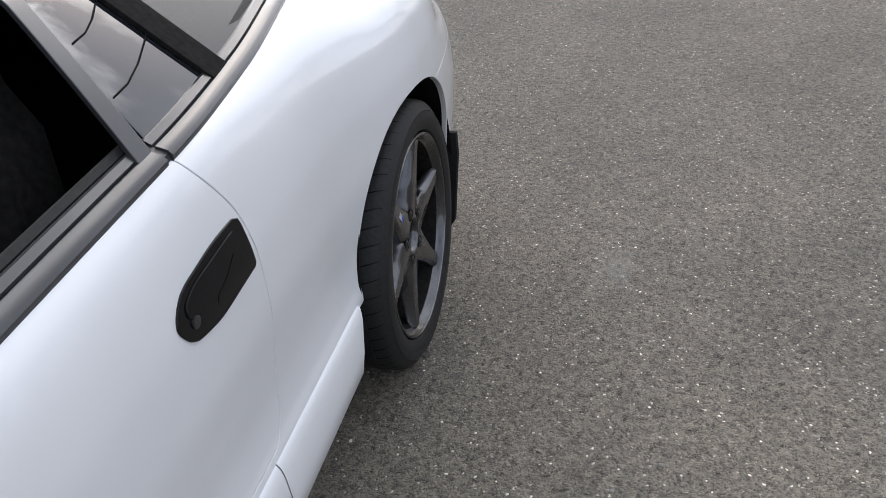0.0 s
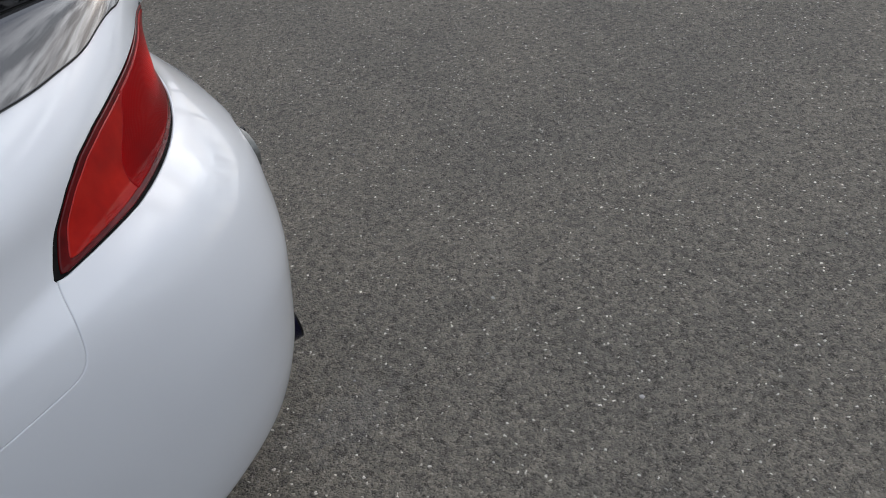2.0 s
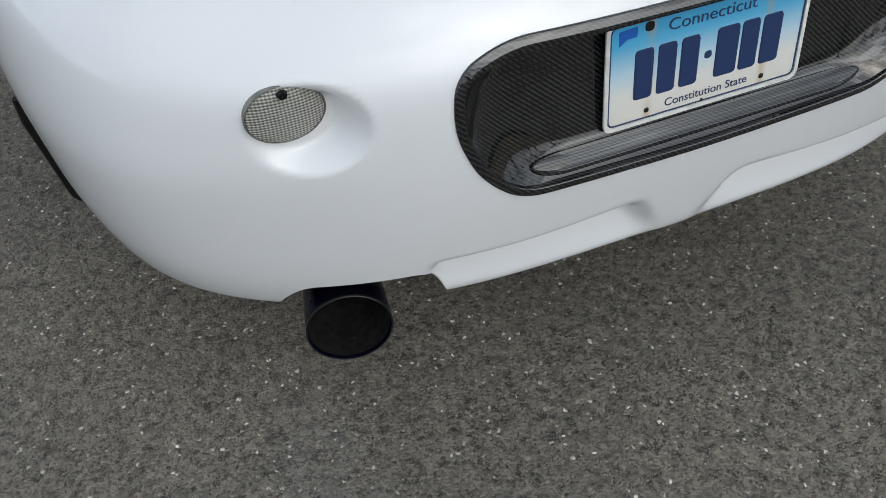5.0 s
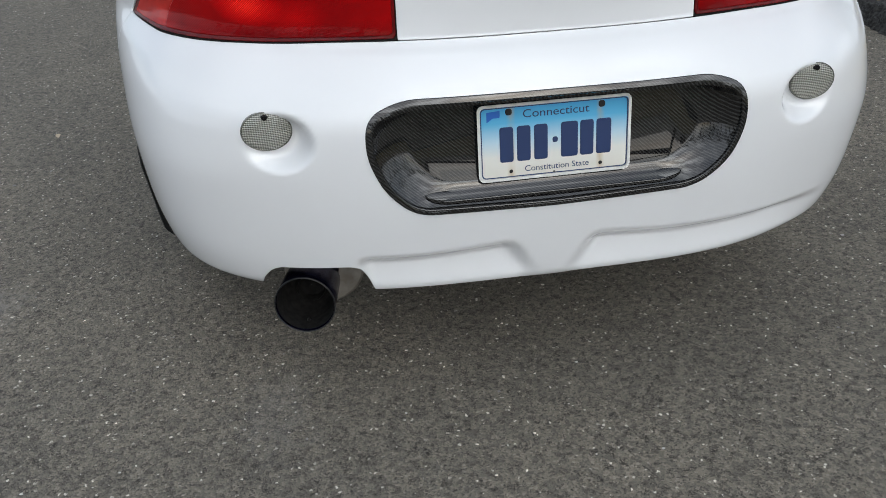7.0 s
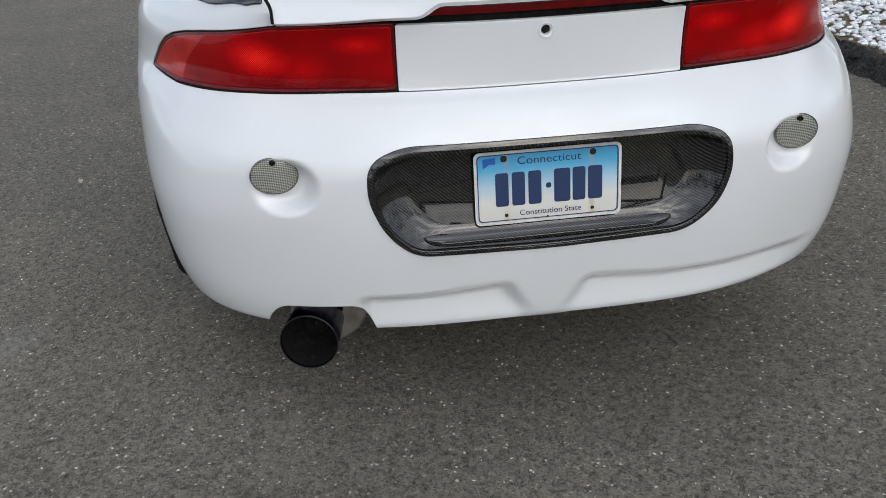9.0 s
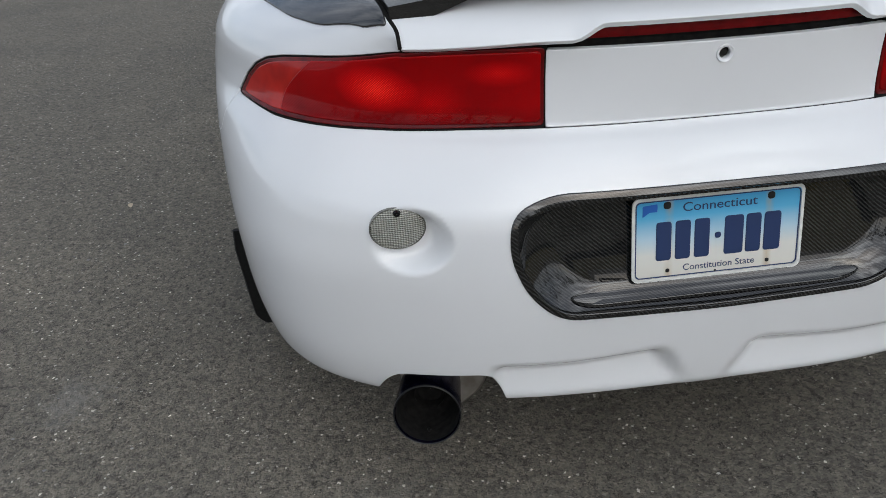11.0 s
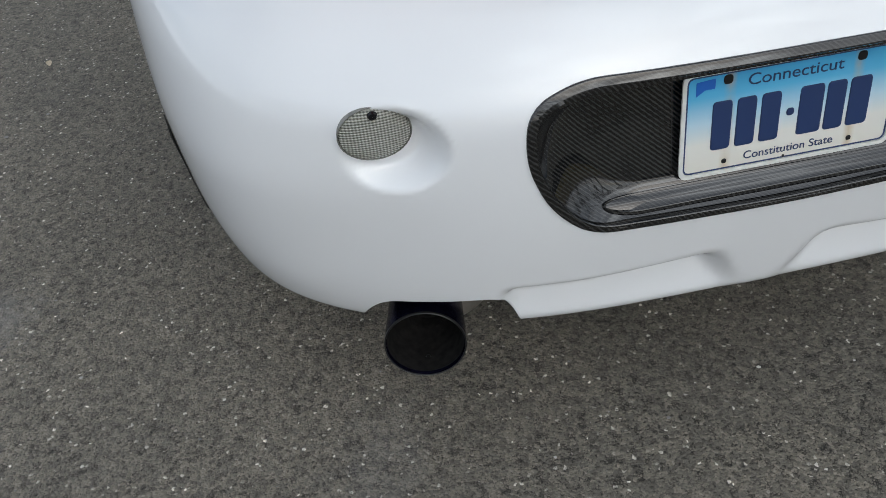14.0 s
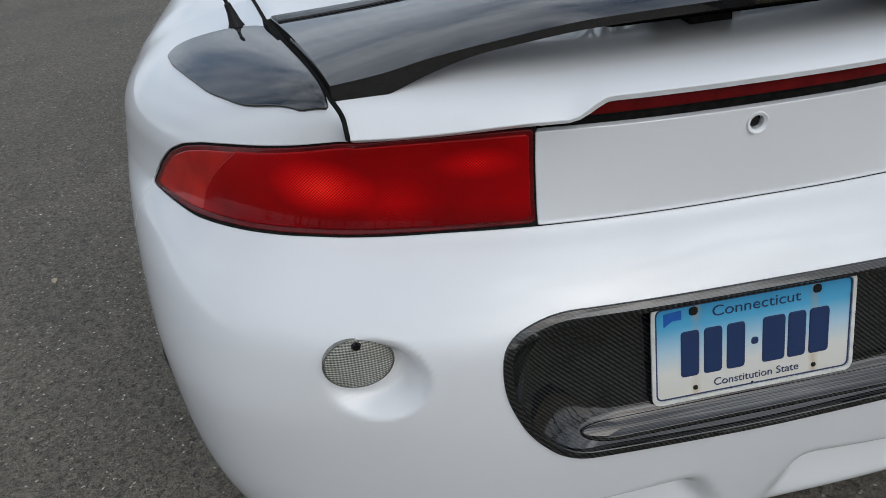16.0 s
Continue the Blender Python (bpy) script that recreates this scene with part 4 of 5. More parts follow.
CAP = rounded([(-0.5325, 0.195), (-0.5345, 0.225), (-0.5985, 0.600), (-0.645, 0.645), (-0.700, 0.678), (-0.752, 0.698), (-0.770, 0.676), (-0.757, 0.610), (-0.728, 0.525), (-0.692, 0.430), (-0.642, 0.338), (-0.585, 0.268)], 0.03, 8)
CAP_FOOT = keyed([(0.15, 0.976), (0.21, 0.975), (0.26, 0.962), (0.36, 0.952), (0.50, 0.944), (0.62, 0.925), (0.72, 0.90)])
for sign in (-1, 1):
    cap_d = lambda V: np.maximum(np.maximum(inside_poly(CAP, np.stack([V[:, 0] * -sign, V[:, 1]], 1)), (CAP_FOOT(V[:, 1]) - V[:, 2]) * 1.3), V[:, 1] - 1.0)
    thick = lambda V: 0.004 + 0.014 * step(0.0, 0.055, -cap_d(V))
    SKIN.clip(cap_d).offset(thick).build("end_cap", WING_CARBON, wing, "glossy carbon end cap of the wing", rim=0.010, bevel=0.003)

# ---- added black strips for the shade in the joint between blade and caps, and in the gap beside the hatch corner
for sign in (-1, 1):
    rings = []
    for t in np.linspace(0, 1, 16):
        y = 0.222 + 0.378 * t
        x0, x1 = 0.5255 + 0.065 * t - 0.005, 0.5345 + 0.064 * t + 0.004
        z = 0.983 + 0.031 * t
        rings.append([(sign * x0, y, z - 0.014), (sign * x0, y, z), (sign * x1, y, z), (sign * x1, y, z - 0.014)])
    part("joint_filler", loft(rings, cap_start=True, cap_end=True), NEAR_BLACK, wing, "added black strip for the shade in the joint beside the cap")
    ys = np.r_[np.linspace(Y_CORNER - 0.001, 0.22, 24), np.linspace(0.22, 0.985, 30)[1:]]
    part("hatch_gap", tube([(sign * (float(SEAM_X(y)) - 0.002), y, float(seam_z(y)) + 0.0005) for y in ys], 0.0032, 8), NEAR_BLACK, car, "added black cord for the shade in the gap beside the hatch")

# ---- aerial
aerial = part("aerial", tube([(-0.648, 0.664, 0.985), (-0.648, 0.664, 0.994), (-0.650, 0.664, 1.004), (-0.653, 0.664, 1.020), (-0.657, 0.663, 1.034), (-0.6575, 0.663, 1.036), (-0.662, 0.662, 1.050), (-0.6625, 0.662, 1.052), (-0.664, 0.662, 1.057), (-0.665, 0.662, 1.060)], [0.0165, 0.0150, 0.0105, 0.0072, 0.0055, 0.0032, 0.0028, 0.0042, 0.0042, 0.0020], 16), RUBBER, car, "short black rubber aerial stub")

# ---- exhaust
ex = Matrix.Translation((-0.519, 0.085, 0.275)) @ Euler((radians(-7), 0, radians(-10))).to_matrix().to_4x4()
exhaust = part("exhaust_tip", lathe([(0.30, 0.052), (0.05, 0.0622), (0.004, 0.0640), (0.0, 0.0634), (0.0, 0.0614), (0.006, 0.0602)], "y", 56), BLUE_STEEL, car, "wide burnt-blue steel exhaust tip")
exhaust.matrix_world = ex
part("bore", lathe([(0.005, 0.0606), (0.075, 0.0590), (0.094, 0.046), (0.097, 0.030), (0.097, 0.0005)], "y", 48), NEAR_BLACK, exhaust, "sooty black bore")
part("inner_pipe", lathe([(0.096, 0.026), (0.078, 0.028), (0.075, 0.0295), (0.078, 0.031), (0.096, 0.033)], "y", 36), NEAR_BLACK, exhaust, "inner pipe end")
part("rolled_edge", lathe([(0.003, 0.0644), (-0.0005, 0.0640), (-0.0012, 0.0629), (-0.0005, 0.0616), (0.003, 0.0610)], "y", 56), BOLT, exhaust, "thin rolled edge")
part("rivet", lathe([(0.026, 0.0005), (0.026, 0.0035), (0.03, 0.004)], "y", 12, (0.0, 0, -0.050)), BOLT, exhaust)
muffler = part("muffler", lathe([(0.240, 0.03), (0.236, 0.080), (0.240, 0.086), (0.25, 0.088), (0.256, 0.086), (0.26, 0.083), (0.70, 0.083), (0.705, 0.02)], "y", 48, (-0.470, -0.045, 0.288)), STEEL, car, "stained steel muffler canister")

def flap_edge(t):
    return 0.896 + 0.009 * min(1, t * 5) - 0.020 * t - 0.022 * max(0.0, (t - 0.88) / 0.12) ** 2


# ---- mud flaps, side skirts, floor, wheel wells
for sign in (-1, 1):
    flap = loft([[(sign * x, 0.634 + 0.048 * t - 0.010 * (1 - t) ** 6 + dy, 0.436 - 0.292 * t) for x, dy in ((0.700, 0), (flap_edge(t), 0), (flap_edge(t) + 0.004, 0.006), (flap_edge(t), 0.014), (0.700, 0.014))] for t in (0, 0.1, 0.2, 0.4, 0.6, 0.8, 0.9, 0.95, 0.98, 1.0)], cap_start=True, cap_end=True)
    part("mud_flap", flap, FLAP_RUBBER, car, "black rubber mud flap")
    prof = [(0.80, 0.408), (0.838, 0.4085), (0.849, 0.405), (0.856, 0.396), (0.861, 0.376), (0.866, 0.310), (0.864, 0.266), (0.852, 0.244), (0.78, 0.235)]
    rings = []
    for y in np.r_[1.428, 1.430, 1.434, 1.442, 1.46, np.linspace(1.5, 3.0, 20), 3.08, 3.1]:
        k = 1 - 0.14 * (1 - step(1.428, 1.442, y)) - 0.2 * step(3.05, 3.1, y)
        rings.append([(sign * (0.76 + (x - 0.76) * k), y + 0.45 * (0.405 - z) * (1 - step(1.44, 1.65, y)), z) for x, z in prof])
    skirt = part("side_skirt", loft(rings, close=False), PAINT, car, "white side skirt below the door")
    part("skirt_joint", loft([[(sign * (x + 0.0008), 1.905 + d, z) for x, z in prof[1:7]] for d in (0, 0.0022)], close=False), BLACK, skirt)
    for cy in (WHEEL_Y, FRONT_Y):
        rings = []
        for a in np.linspace(radians(-24), radians(204), 48):
            lip = 0.885 - 0.036 * float(step(0.05, 0.36, 0.38 * math.cos(a)))
            arch = ((abs(math.cos(a)) / (0.392 if math.cos(a) < 0 else 0.362)) ** 2.15 + (abs(math.sin(a)) / 0.374) ** 2.15) ** (-1 / 2.15)
            rings.append([(sign * x, cy - 0.012 + (arch + r) * math.cos(a), 0.36 + (arch + r) * math.sin(a)) for x, r in ((lip, 0.0015), (0.85, 0.006), (0.82, 0.022), (0.60, 0.024), (0.57, 0.015), (0.57, -0.33))])
        part("wheel_well", loft(rings, close=False), NEAR_BLACK, car, "black wheel well lining")
# unseen floor box, there to block light under the car
floor_pan = loft([[(-0.57, y, z), (0.57, y, z), (0.57, y, z + 0.08), (-0.57, y, z + 0.08)] for y, z in ((0.36, 0.40), (0.62, 0.25), (3.0, 0.22), (4.1, 0.25))], cap_start=True, cap_end=True)
part("floor_pan", floor_pan, NEAR_BLACK, car, "dark underside")

# ---- wheels
def make_wheel(name, at, sign):
    w = new(name)
    w.location, w.parent = at, car
    w["label"] = "black tyre on a gunmetal six-spoke rim"
    prof = [(-0.105, 0.236), (-0.112, 0.240), (-0.118, 0.255), (-0.1185, 0.272), (-0.1160, 0.286), (-0.1172, 0.2872), (-0.1160, 0.2884), (-0.1145, 0.290), (-0.108, 0.300), (-0.102, 0.307), (-0.096, 0.3115), (-0.085, 0.3145), (-0.05, 0.316), (-0.048, 0.310), (-0.042, 0.310), (-0.040, 0.316), (0.0, 0.316), (0.002, 0.310), (0.008, 0.310), (0.010, 0.316), (0.045, 0.316), (0.085, 0.3145), (0.105, 0.300), (0.115, 0.27), (0.105, 0.236)]
    tyre = part("tyre", lathe(prof, "x", 96), RUBBER, w, "black low-profile tyre with shoulder sipes")
    # shoulder sipes as flat strips, the grooves' shade put into their colour, and raised marks on the sidewall
    bm = bmesh.new()
    for k in range(54):
        a = 2 * math.pi * k / 54
        for side in (-1, 1):
            line = [(0.106, 0.3036, 0.0016), (0.102, 0.3078, 0.0024), (0.096, 0.3122, 0.0034), (0.085, 0.3152, 0.0048), (0.062, 0.3164, 0.0058)]
            vs = [[bm.verts.new((side * x, r * math.sin(a + da - x * 0.9), r * math.cos(a + da - x * 0.9))) for da in (-h, h)] for x, r, h in line]
            for p, q in zip(vs, vs[1:]):
                bm.faces.new((p[0], p[1], q[1], q[0]))
    tagged(part("sipes", bm, NEAR_BLACK, w), kind="stuff")
    bm = bmesh.new()
    for a0, n in ((0.35, 9), (0.62, 6), (2.4, 11), (3.6, 9)):
        for k in range(n):
            a = a0 + k * 0.047
            for i in range(3):
                vs = [bm.verts.new((-0.1195 if r < 0.28 else -0.1180, r * math.sin(b), r * math.cos(b))) for b, r in ((a + i * 0.010, 0.266), (a + i * 0.010 + 0.004, 0.266), (a + i * 0.010 + 0.004, 0.283), (a + i * 0.010, 0.283))]
                bm.faces.new(vs)
    tagged(part("sidewall_bars", bm, TYRE_PRINT, w, "raised bars of unreadable lettering"), kind="stuff")
    rim = part("rim", lathe([(-0.104, 0.2345), (-0.109, 0.2325), (-0.110, 0.2275), (-0.106, 0.2235), (-0.098, 0.221), (-0.090, 0.214)], "x", 96), RIM, w, "gunmetal rim with a thin outer lip")
    part("barrel", lathe([(-0.090, 0.214), (-0.06, 0.205), (0.02, 0.200), (0.09, 0.215), (0.105, 0.234)], "x", 96), NEAR_BLACK, w, "dark inner barrel of the rim")
    part("rim_lip", lathe([(-0.1085, 0.2338), (-0.1115, 0.2325), (-0.1120, 0.2305), (-0.1095, 0.2288)], "x", 96), LIP, w, "thin lip in paler metal for its highlight")
    hub = part("hub", lathe([(0.03, 0.078), (-0.076, 0.074), (-0.088, 0.066), (-0.090, 0.040), (-0.084, 0.034), (-0.074, 0.032), (-0.072, 0.0005)], "x", 48), RIM, w, "round hub with open centre")
    for k in range(6):
        a = 2 * math.pi * (k + 0.80) / 6
        rings = []
        for t in np.linspace(0, 1, 9):
            r = 0.045 + t * 0.172
            half = 0.030 * (1 - t) ** 1.3 + 0.0155 + 0.006 * t**4
            face, back = -0.0895 - 0.010 * t**1.6, -0.055 - 0.024 * t**1.5
            w_face = half * (0.74 - 0.20 * t)
            rings.append([(face, r, -w_face), (face - 0.0005, r, 0), (face, r, w_face), (face + 0.008, r, half * 0.98), (back, r, half * 1.15), (back, r, -half * 1.15), (face + 0.008, r, -half * 0.98)])
        rings = [[(x, r * math.cos(a) - u * math.sin(a), r * math.sin(a) + u * math.cos(a)) for x, r, u in ring] for ring in rings]
        part("spoke", loft(rings, cap_start=True, cap_end=True), RIM, w)
    for k in range(5):
        a = 2 * math.pi * (k + 0.15) / 5
        c = (0, 0.0572 * math.cos(a), 0.0572 * math.sin(a))
        part("bolt_pocket", lathe([(-0.0908, 0.0150), (-0.0912, 0.0135), (-0.080, 0.0125), (-0.078, 0.0005)], "x", 20, c), NEAR_BLACK, w)
        part("wheel_nut", lathe([(-0.0785, 0.0102), (-0.090, 0.0098), (-0.0925, 0.007), (-0.0935, 0.0005)], "x", 6, c), BOLT, w, "dark wheel nut")
    part("brake_disc", lathe([(-0.030, 0.07), (-0.030, 0.142), (-0.022, 0.145), (-0.010, 0.145), (-0.006, 0.07)], "x", 48), STEEL, w, "steel brake disc")
    cal = []
    for a in np.linspace(-0.12, 0.72, 10):
        cal.append([(x, r * math.cos(a), r * math.sin(a)) for x, r in ((-0.052, 0.105), (-0.058, 0.13), (-0.055, 0.158), (-0.03, 0.168), (0.01, 0.165), (0.01, 0.10))])
    caliper = part("caliper", loft(cal, cap_start=True, cap_end=True), CALIPER, w, "dark brake caliper")
    # small decal on one spoke: grey and blue blocks
    a = 2 * math.pi * 0.80 / 6
    for i, (r0, mat) in enumerate([(0.148, "grey"), (0.142, "grey"), (0.136, "grey"), (0.130, "grey"), (0.116, "blue")]):
        width, size = (0.0035, 0.012) if mat == "grey" else (0.010, 0.013)
        x = -0.0910 - 0.010 * ((r0 - 0.045) / 0.172) ** 1.6 - 0.0012
        bm = loft([[(x + e, (r0 + p) * math.cos(a) - u * math.sin(a), (r0 + p) * math.sin(a) + u * math.cos(a)) for p, u in ((0, -size / 2), (width, -size / 2), (width, size / 2), (0, size / 2))] for e in (0.0, -0.0004)], cap_start=True, cap_end=True)
        part("decal_block", bm, DECAL[mat], w, "small printed block")
    # bring all to the wheel's full size
    for ch in w.children:
        for v in ch.data.vertices:
            r = math.hypot(v.co.y, v.co.z)
            k = 1.128 if r < 0.2345 else (r + 0.030) / r
            v.co.y, v.co.z = v.co.y * k, v.co.z * k
    w.rotation_euler = (0, 0, 0) if sign < 0 else (0, 0, math.pi)
    return w


# paler metal: the lip's highlight is put into its colour
LIP = grainy(material("pale_lip_metal", (0.4, 0.4, 0.4), 0.25, 0.9), 40, (0.12, 0.12, 0.12), (0.19, 0.19, 0.19), 0.05, 0.0003)
DECAL = {"grey": material("decal_grey", (0.45, 0.46, 0.48), 0.4), "blue": material("decal_blue", (0.02, 0.07, 0.40), 0.4)}
TRACK = 0.781
rear_wheel = make_wheel("wheel", (-TRACK, WHEEL_Y, WHEEL_Z), -1)
for x, y, turn in ((TRACK, WHEEL_Y, 180), (-TRACK, FRONT_Y, 0), (TRACK, FRONT_Y, 180)):
    copy_thing(rear_wheel, pose(x, y, WHEEL_Z, 0, 0, turn))

# ---- belt mouldings, pillar strip and seals round the side glass
def moulding(name, y0, y1, mat, label, sign, profile, steps=40, lift=0.0):
    rings = []
    for y in np.linspace(y0, y1, steps):
        x, z = float(SEAM_X(y)), float(seam_z(y))
        dx = (float(SEAM_X(y + 0.01)) - float(SEAM_X(y - 0.01))) / 0.02
        n = Vector((1, dx, 0)).normalized()
        rings.append([(sign * -(x - n.x * i), y + n.y * i * 0.6, z + u + lift) for i, u in profile])
    return part(name, loft(rings, cap_start=True, cap_end=True), mat, car, label)


for sign in (1, -1):
    for y0, y1, label in ((1.895, 3.0, "grey moulding along the door's window sill"), (0.985, 1.880, "grey moulding below the rear quarter window")):
        outer = [(-0.006, -0.004), (-0.007, 0.006), (-0.001, 0.013), (0.016, 0.0185), (0.0185, 0.018), (0.0195, 0.0145), (0.0215, 0.0145), (0.0225, 0.0205), (0.034, 0.027), (0.040, 0.026), (0.043, 0.018), (0.043, -0.004)]
        moulding("belt_moulding", y0, y1, GREY_TRIM, label, sign, outer)
        moulding("glass_seal", y0, y1, RUBBER, "black rubber seal at the foot of the glass", sign, [(0.043, 0.0), (0.044, 0.026), (0.052, 0.033), (0.056, 0.033), (0.060, 0.0)])
    moulding("moulding_gap", 1.879, 1.896, BLACK, "black end of the moulding", sign, [(-0.004, -0.003), (0.0, 0.009), (0.036, 0.022), (0.040, -0.003)], 4)
    side = TOP.clip(lambda V: V[:, 0] * sign, False)
    strip = lambda pts: (lambda V: np.maximum(inside_poly(pts, V[:, 1:]), 0.36 - np.abs(V[:, 0])))
    side.clip(strip([(1.914, 0.95), (1.944, 0.95), (1.829, 1.20), (1.796, 1.20)])).offset(0.006).build("window_pillar", GREY_TRIM, car, "grey pillar strip between door and quarter glass", rim=0.008)
    side.clip(strip([(1.590, 0.95), (1.648, 0.95), (1.676, 1.20), (1.606, 1.20)])).offset(0.006).build("quarter_seal", NEAR_BLACK, car, "black rubber bar across the quarter window", rim=0.008)

    for pts in (((0.600, 1.681, 1.136), (0.618, 1.723, 1.126), (0.630, 1.765, 1.118), (0.636, 1.805, 1.117)), ((0.647, 1.631, 1.090), (0.668, 1.682, 1.077), (0.688, 1.744, 1.064), (0.701, 1.800, 1.055), (0.705, 1.844, 1.053))):
        part("glass_wire", tube([(-sign * x, y, z - 0.0025) for x, y, z in pts], 0.0014, 6), NEAR_BLACK, car, "thin dark wire printed on the glass")

# ---- door handle: black plate with a flap and key barrel
HANDLE = rounded([(1.834, 0.860), (1.834, 0.8595), (1.826, 0.768), (1.827, 0.7675), (1.953, 0.759), (2.030, 0.772), (2.060, 0.815), (2.022, 0.848), (1.914, 0.860)], 0.022, 6)
FLAP = rounded([(1.857, 0.850), (1.853, 0.808), (1.874, 0.783), (1.905, 0.778), (1.963, 0.779), (2.030, 0.812), (2.024, 0.832), (1.993, 0.842)], 0.012, 5)
PULL = rounded([(1.880, 0.826), (1.866, 0.804), (1.878, 0.787), (1.906, 0.782), (1.957, 0.783), (1.957, 0.797), (1.917, 0.806)], 0.008, 4)
for sign in (1, -1):
    side = SKIN.clip(lambda V: V[:, 0] * sign, False)
    handle = side.clip(lambda V: inside_poly(HANDLE, V[:, 1:])).offset(0.003).build("door_handle", GLOSS_BLACK, car, "black flush door handle", rim=0.006, bevel=0.002)
    side.clip(lambda V: inside_poly(FLAP, V[:, 1:])).offset(0.0058).build("flap", GLOSS_BLACK, handle, "pull flap", rim=0.005, bevel=0.0012)
    side.clip(lambda V: inside_poly(PULL, V[:, 1:])).offset(0.0066).build("finger_hollow", GLOSS_BLACK, handle, "dark finger hollow", rim=0)
    hx = -sign * 0.8545
    part("key_barrel", lathe([(hx + sign * 0.01, 0.010), (hx - sign * 0.002, 0.0098), (hx - sign * 0.003, 0.007), (hx - sign * 0.002, 0.0005)], "x", 20, (0, 2.016, 0.800)), GREY_TRIM, handle, "key barrel")

# ---- cabin seen through the open door window, all in one near-black
for sign in (-1, 1):
    seat = []
    for z, y0, y1, w in ((0.42, 2.00, 2.52, 0.24), (0.56, 1.98, 2.54, 0.25), (0.60, 1.97, 2.50, 0.24), (0.64, 1.96, 2.14, 0.24), (0.85, 1.88, 2.02, 0.23), (1.00, 1.83, 1.95, 0.19), (1.06, 1.81, 1.91, 0.13), (1.14, 1.79, 1.87, 0.11)):
        seat.append([(sign * 0.38 + w * cx, (y0 + y1) / 2 + (y1 - y0) / 2 * cy, z) for cx, cy in ((-1, -0.8), (-0.8, -1), (0.8, -1), (1, -0.8), (1, 0.8), (0.8, 1), (-0.8, 1), (-1, 0.8))])
    part("seat", loft(seat, cap_start=True, cap_end=True), NEAR_BLACK, car, "near-black front seat")

    # added near-black slabs that close the cabin off
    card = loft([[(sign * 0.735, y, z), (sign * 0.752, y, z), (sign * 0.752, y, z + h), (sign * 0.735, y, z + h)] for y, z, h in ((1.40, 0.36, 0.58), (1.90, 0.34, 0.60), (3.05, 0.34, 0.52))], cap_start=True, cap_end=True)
    part("door_card", card, NEAR_BLACK, car, "dark inner lining of the cabin side")
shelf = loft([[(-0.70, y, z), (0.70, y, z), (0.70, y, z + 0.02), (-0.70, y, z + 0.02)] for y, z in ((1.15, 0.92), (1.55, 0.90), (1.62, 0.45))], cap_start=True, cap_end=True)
part("rear_shelf", shelf, NEAR_BLACK, car, "dark shelf behind the seats")

# ---------------------------------------------------------------- ground, kerb, grass, gravel
ASPHALT = material("asphalt", (0.07, 0.07, 0.068), 0.85)
a_co = node(ASPHALT, "ShaderNodeTexCoord")
a_v = node(ASPHALT, "ShaderNodeTexVoronoi", Scale=190.0)
a_e = node(ASPHALT, "ShaderNodeTexVoronoi", Scale=190.0)
a_e.feature = "DISTANCE_TO_EDGE"
a_v2 = node(ASPHALT, "ShaderNodeTexVoronoi", Scale=75.0)
a_n = node(ASPHALT, "ShaderNodeTexNoise", Scale=1.3, Detail=6.0)
a_f = node(ASPHALT, "ShaderNodeTexNoise", Scale=420.0, Detail=3.0)
a_p = node(ASPHALT, "ShaderNodeTexNoise", Scale=48.0, Detail=4.0, Roughness=0.6)
# stones lie a little bent out of the cell pattern
a_w = node(ASPHALT, "ShaderNodeTexNoise", Scale=130.0, Detail=2.0)
a_ws = node(ASPHALT, "ShaderNodeVectorMath")
a_ws.operation = "MULTIPLY_ADD"
a_ws.inputs[1].default_value = (0.006, 0.006, 0.006)
link(ASPHALT, a_co, "Object", a_w, "Vector")
link(ASPHALT, a_w, "Color", a_ws, 0)
link(ASPHALT, a_co, "Object", a_ws, 2)
for n in (a_v, a_e):
    link(ASPHALT, a_ws, "Vector", n, "Vector")
for n in (a_v2, a_n, a_f, a_p):
    link(ASPHALT, a_co, "Object", n, "Vector")
a_s1, a_s2 = node(ASPHALT, "ShaderNodeSeparateColor"), node(ASPHALT, "ShaderNodeSeparateColor")
link(ASPHALT, a_v, "Color", a_s1, "Color")
link(ASPHALT, a_v2, "Color", a_s2, "Color")
a_r1 = ramp(ASPHALT, [(0.0, (0.070, 0.0652, 0.0560)), (0.25, (0.110, 0.1025, 0.0880)), (0.80, (0.143, 0.1330, 0.1155)), (0.984, (0.172, 0.161, 0.141)), (0.994, (0.36, 0.35, 0.32)), (1.0, (0.60, 0.59, 0.56))])
a_r2 = ramp(ASPHALT, [(0.0, (0.74, 0.74, 0.735)), (0.5, (1.0, 0.99, 0.97)), (1.0, (1.18, 1.16, 1.125))])
a_r3 = ramp(ASPHALT, [(0.25, (0.82, 0.805, 0.775)), (0.75, (1.20, 1.155, 1.07))])
a_r4 = ramp(ASPHALT, [(0.30, (0.68, 0.68, 0.68)), (0.48, (1.0, 1.0, 1.0)), (0.7, (1.12, 1.12, 1.12))])
# open pits between stones, their shade put into the colour
a_q = node(ASPHALT, "ShaderNodeTexNoise", Scale=7.0, Detail=3.0, Roughness=0.6)
link(ASPHALT, a_co, "Object", a_q, "Vector")
a_d = node(ASPHALT, "ShaderNodeTexNoise", Scale=190.0, Detail=1.5, Roughness=0.5, Distortion=0.6)
link(ASPHALT, a_co, "Object", a_d, "Vector")
a_pit = math_node(ASPHALT, "SUBTRACT", math_node(ASPHALT, "MULTIPLY", a_p.outputs["Fac"], 1.1), 0.615)
a_pit = math_node(ASPHALT, "SUBTRACT", a_e.outputs["Distance"], a_pit)
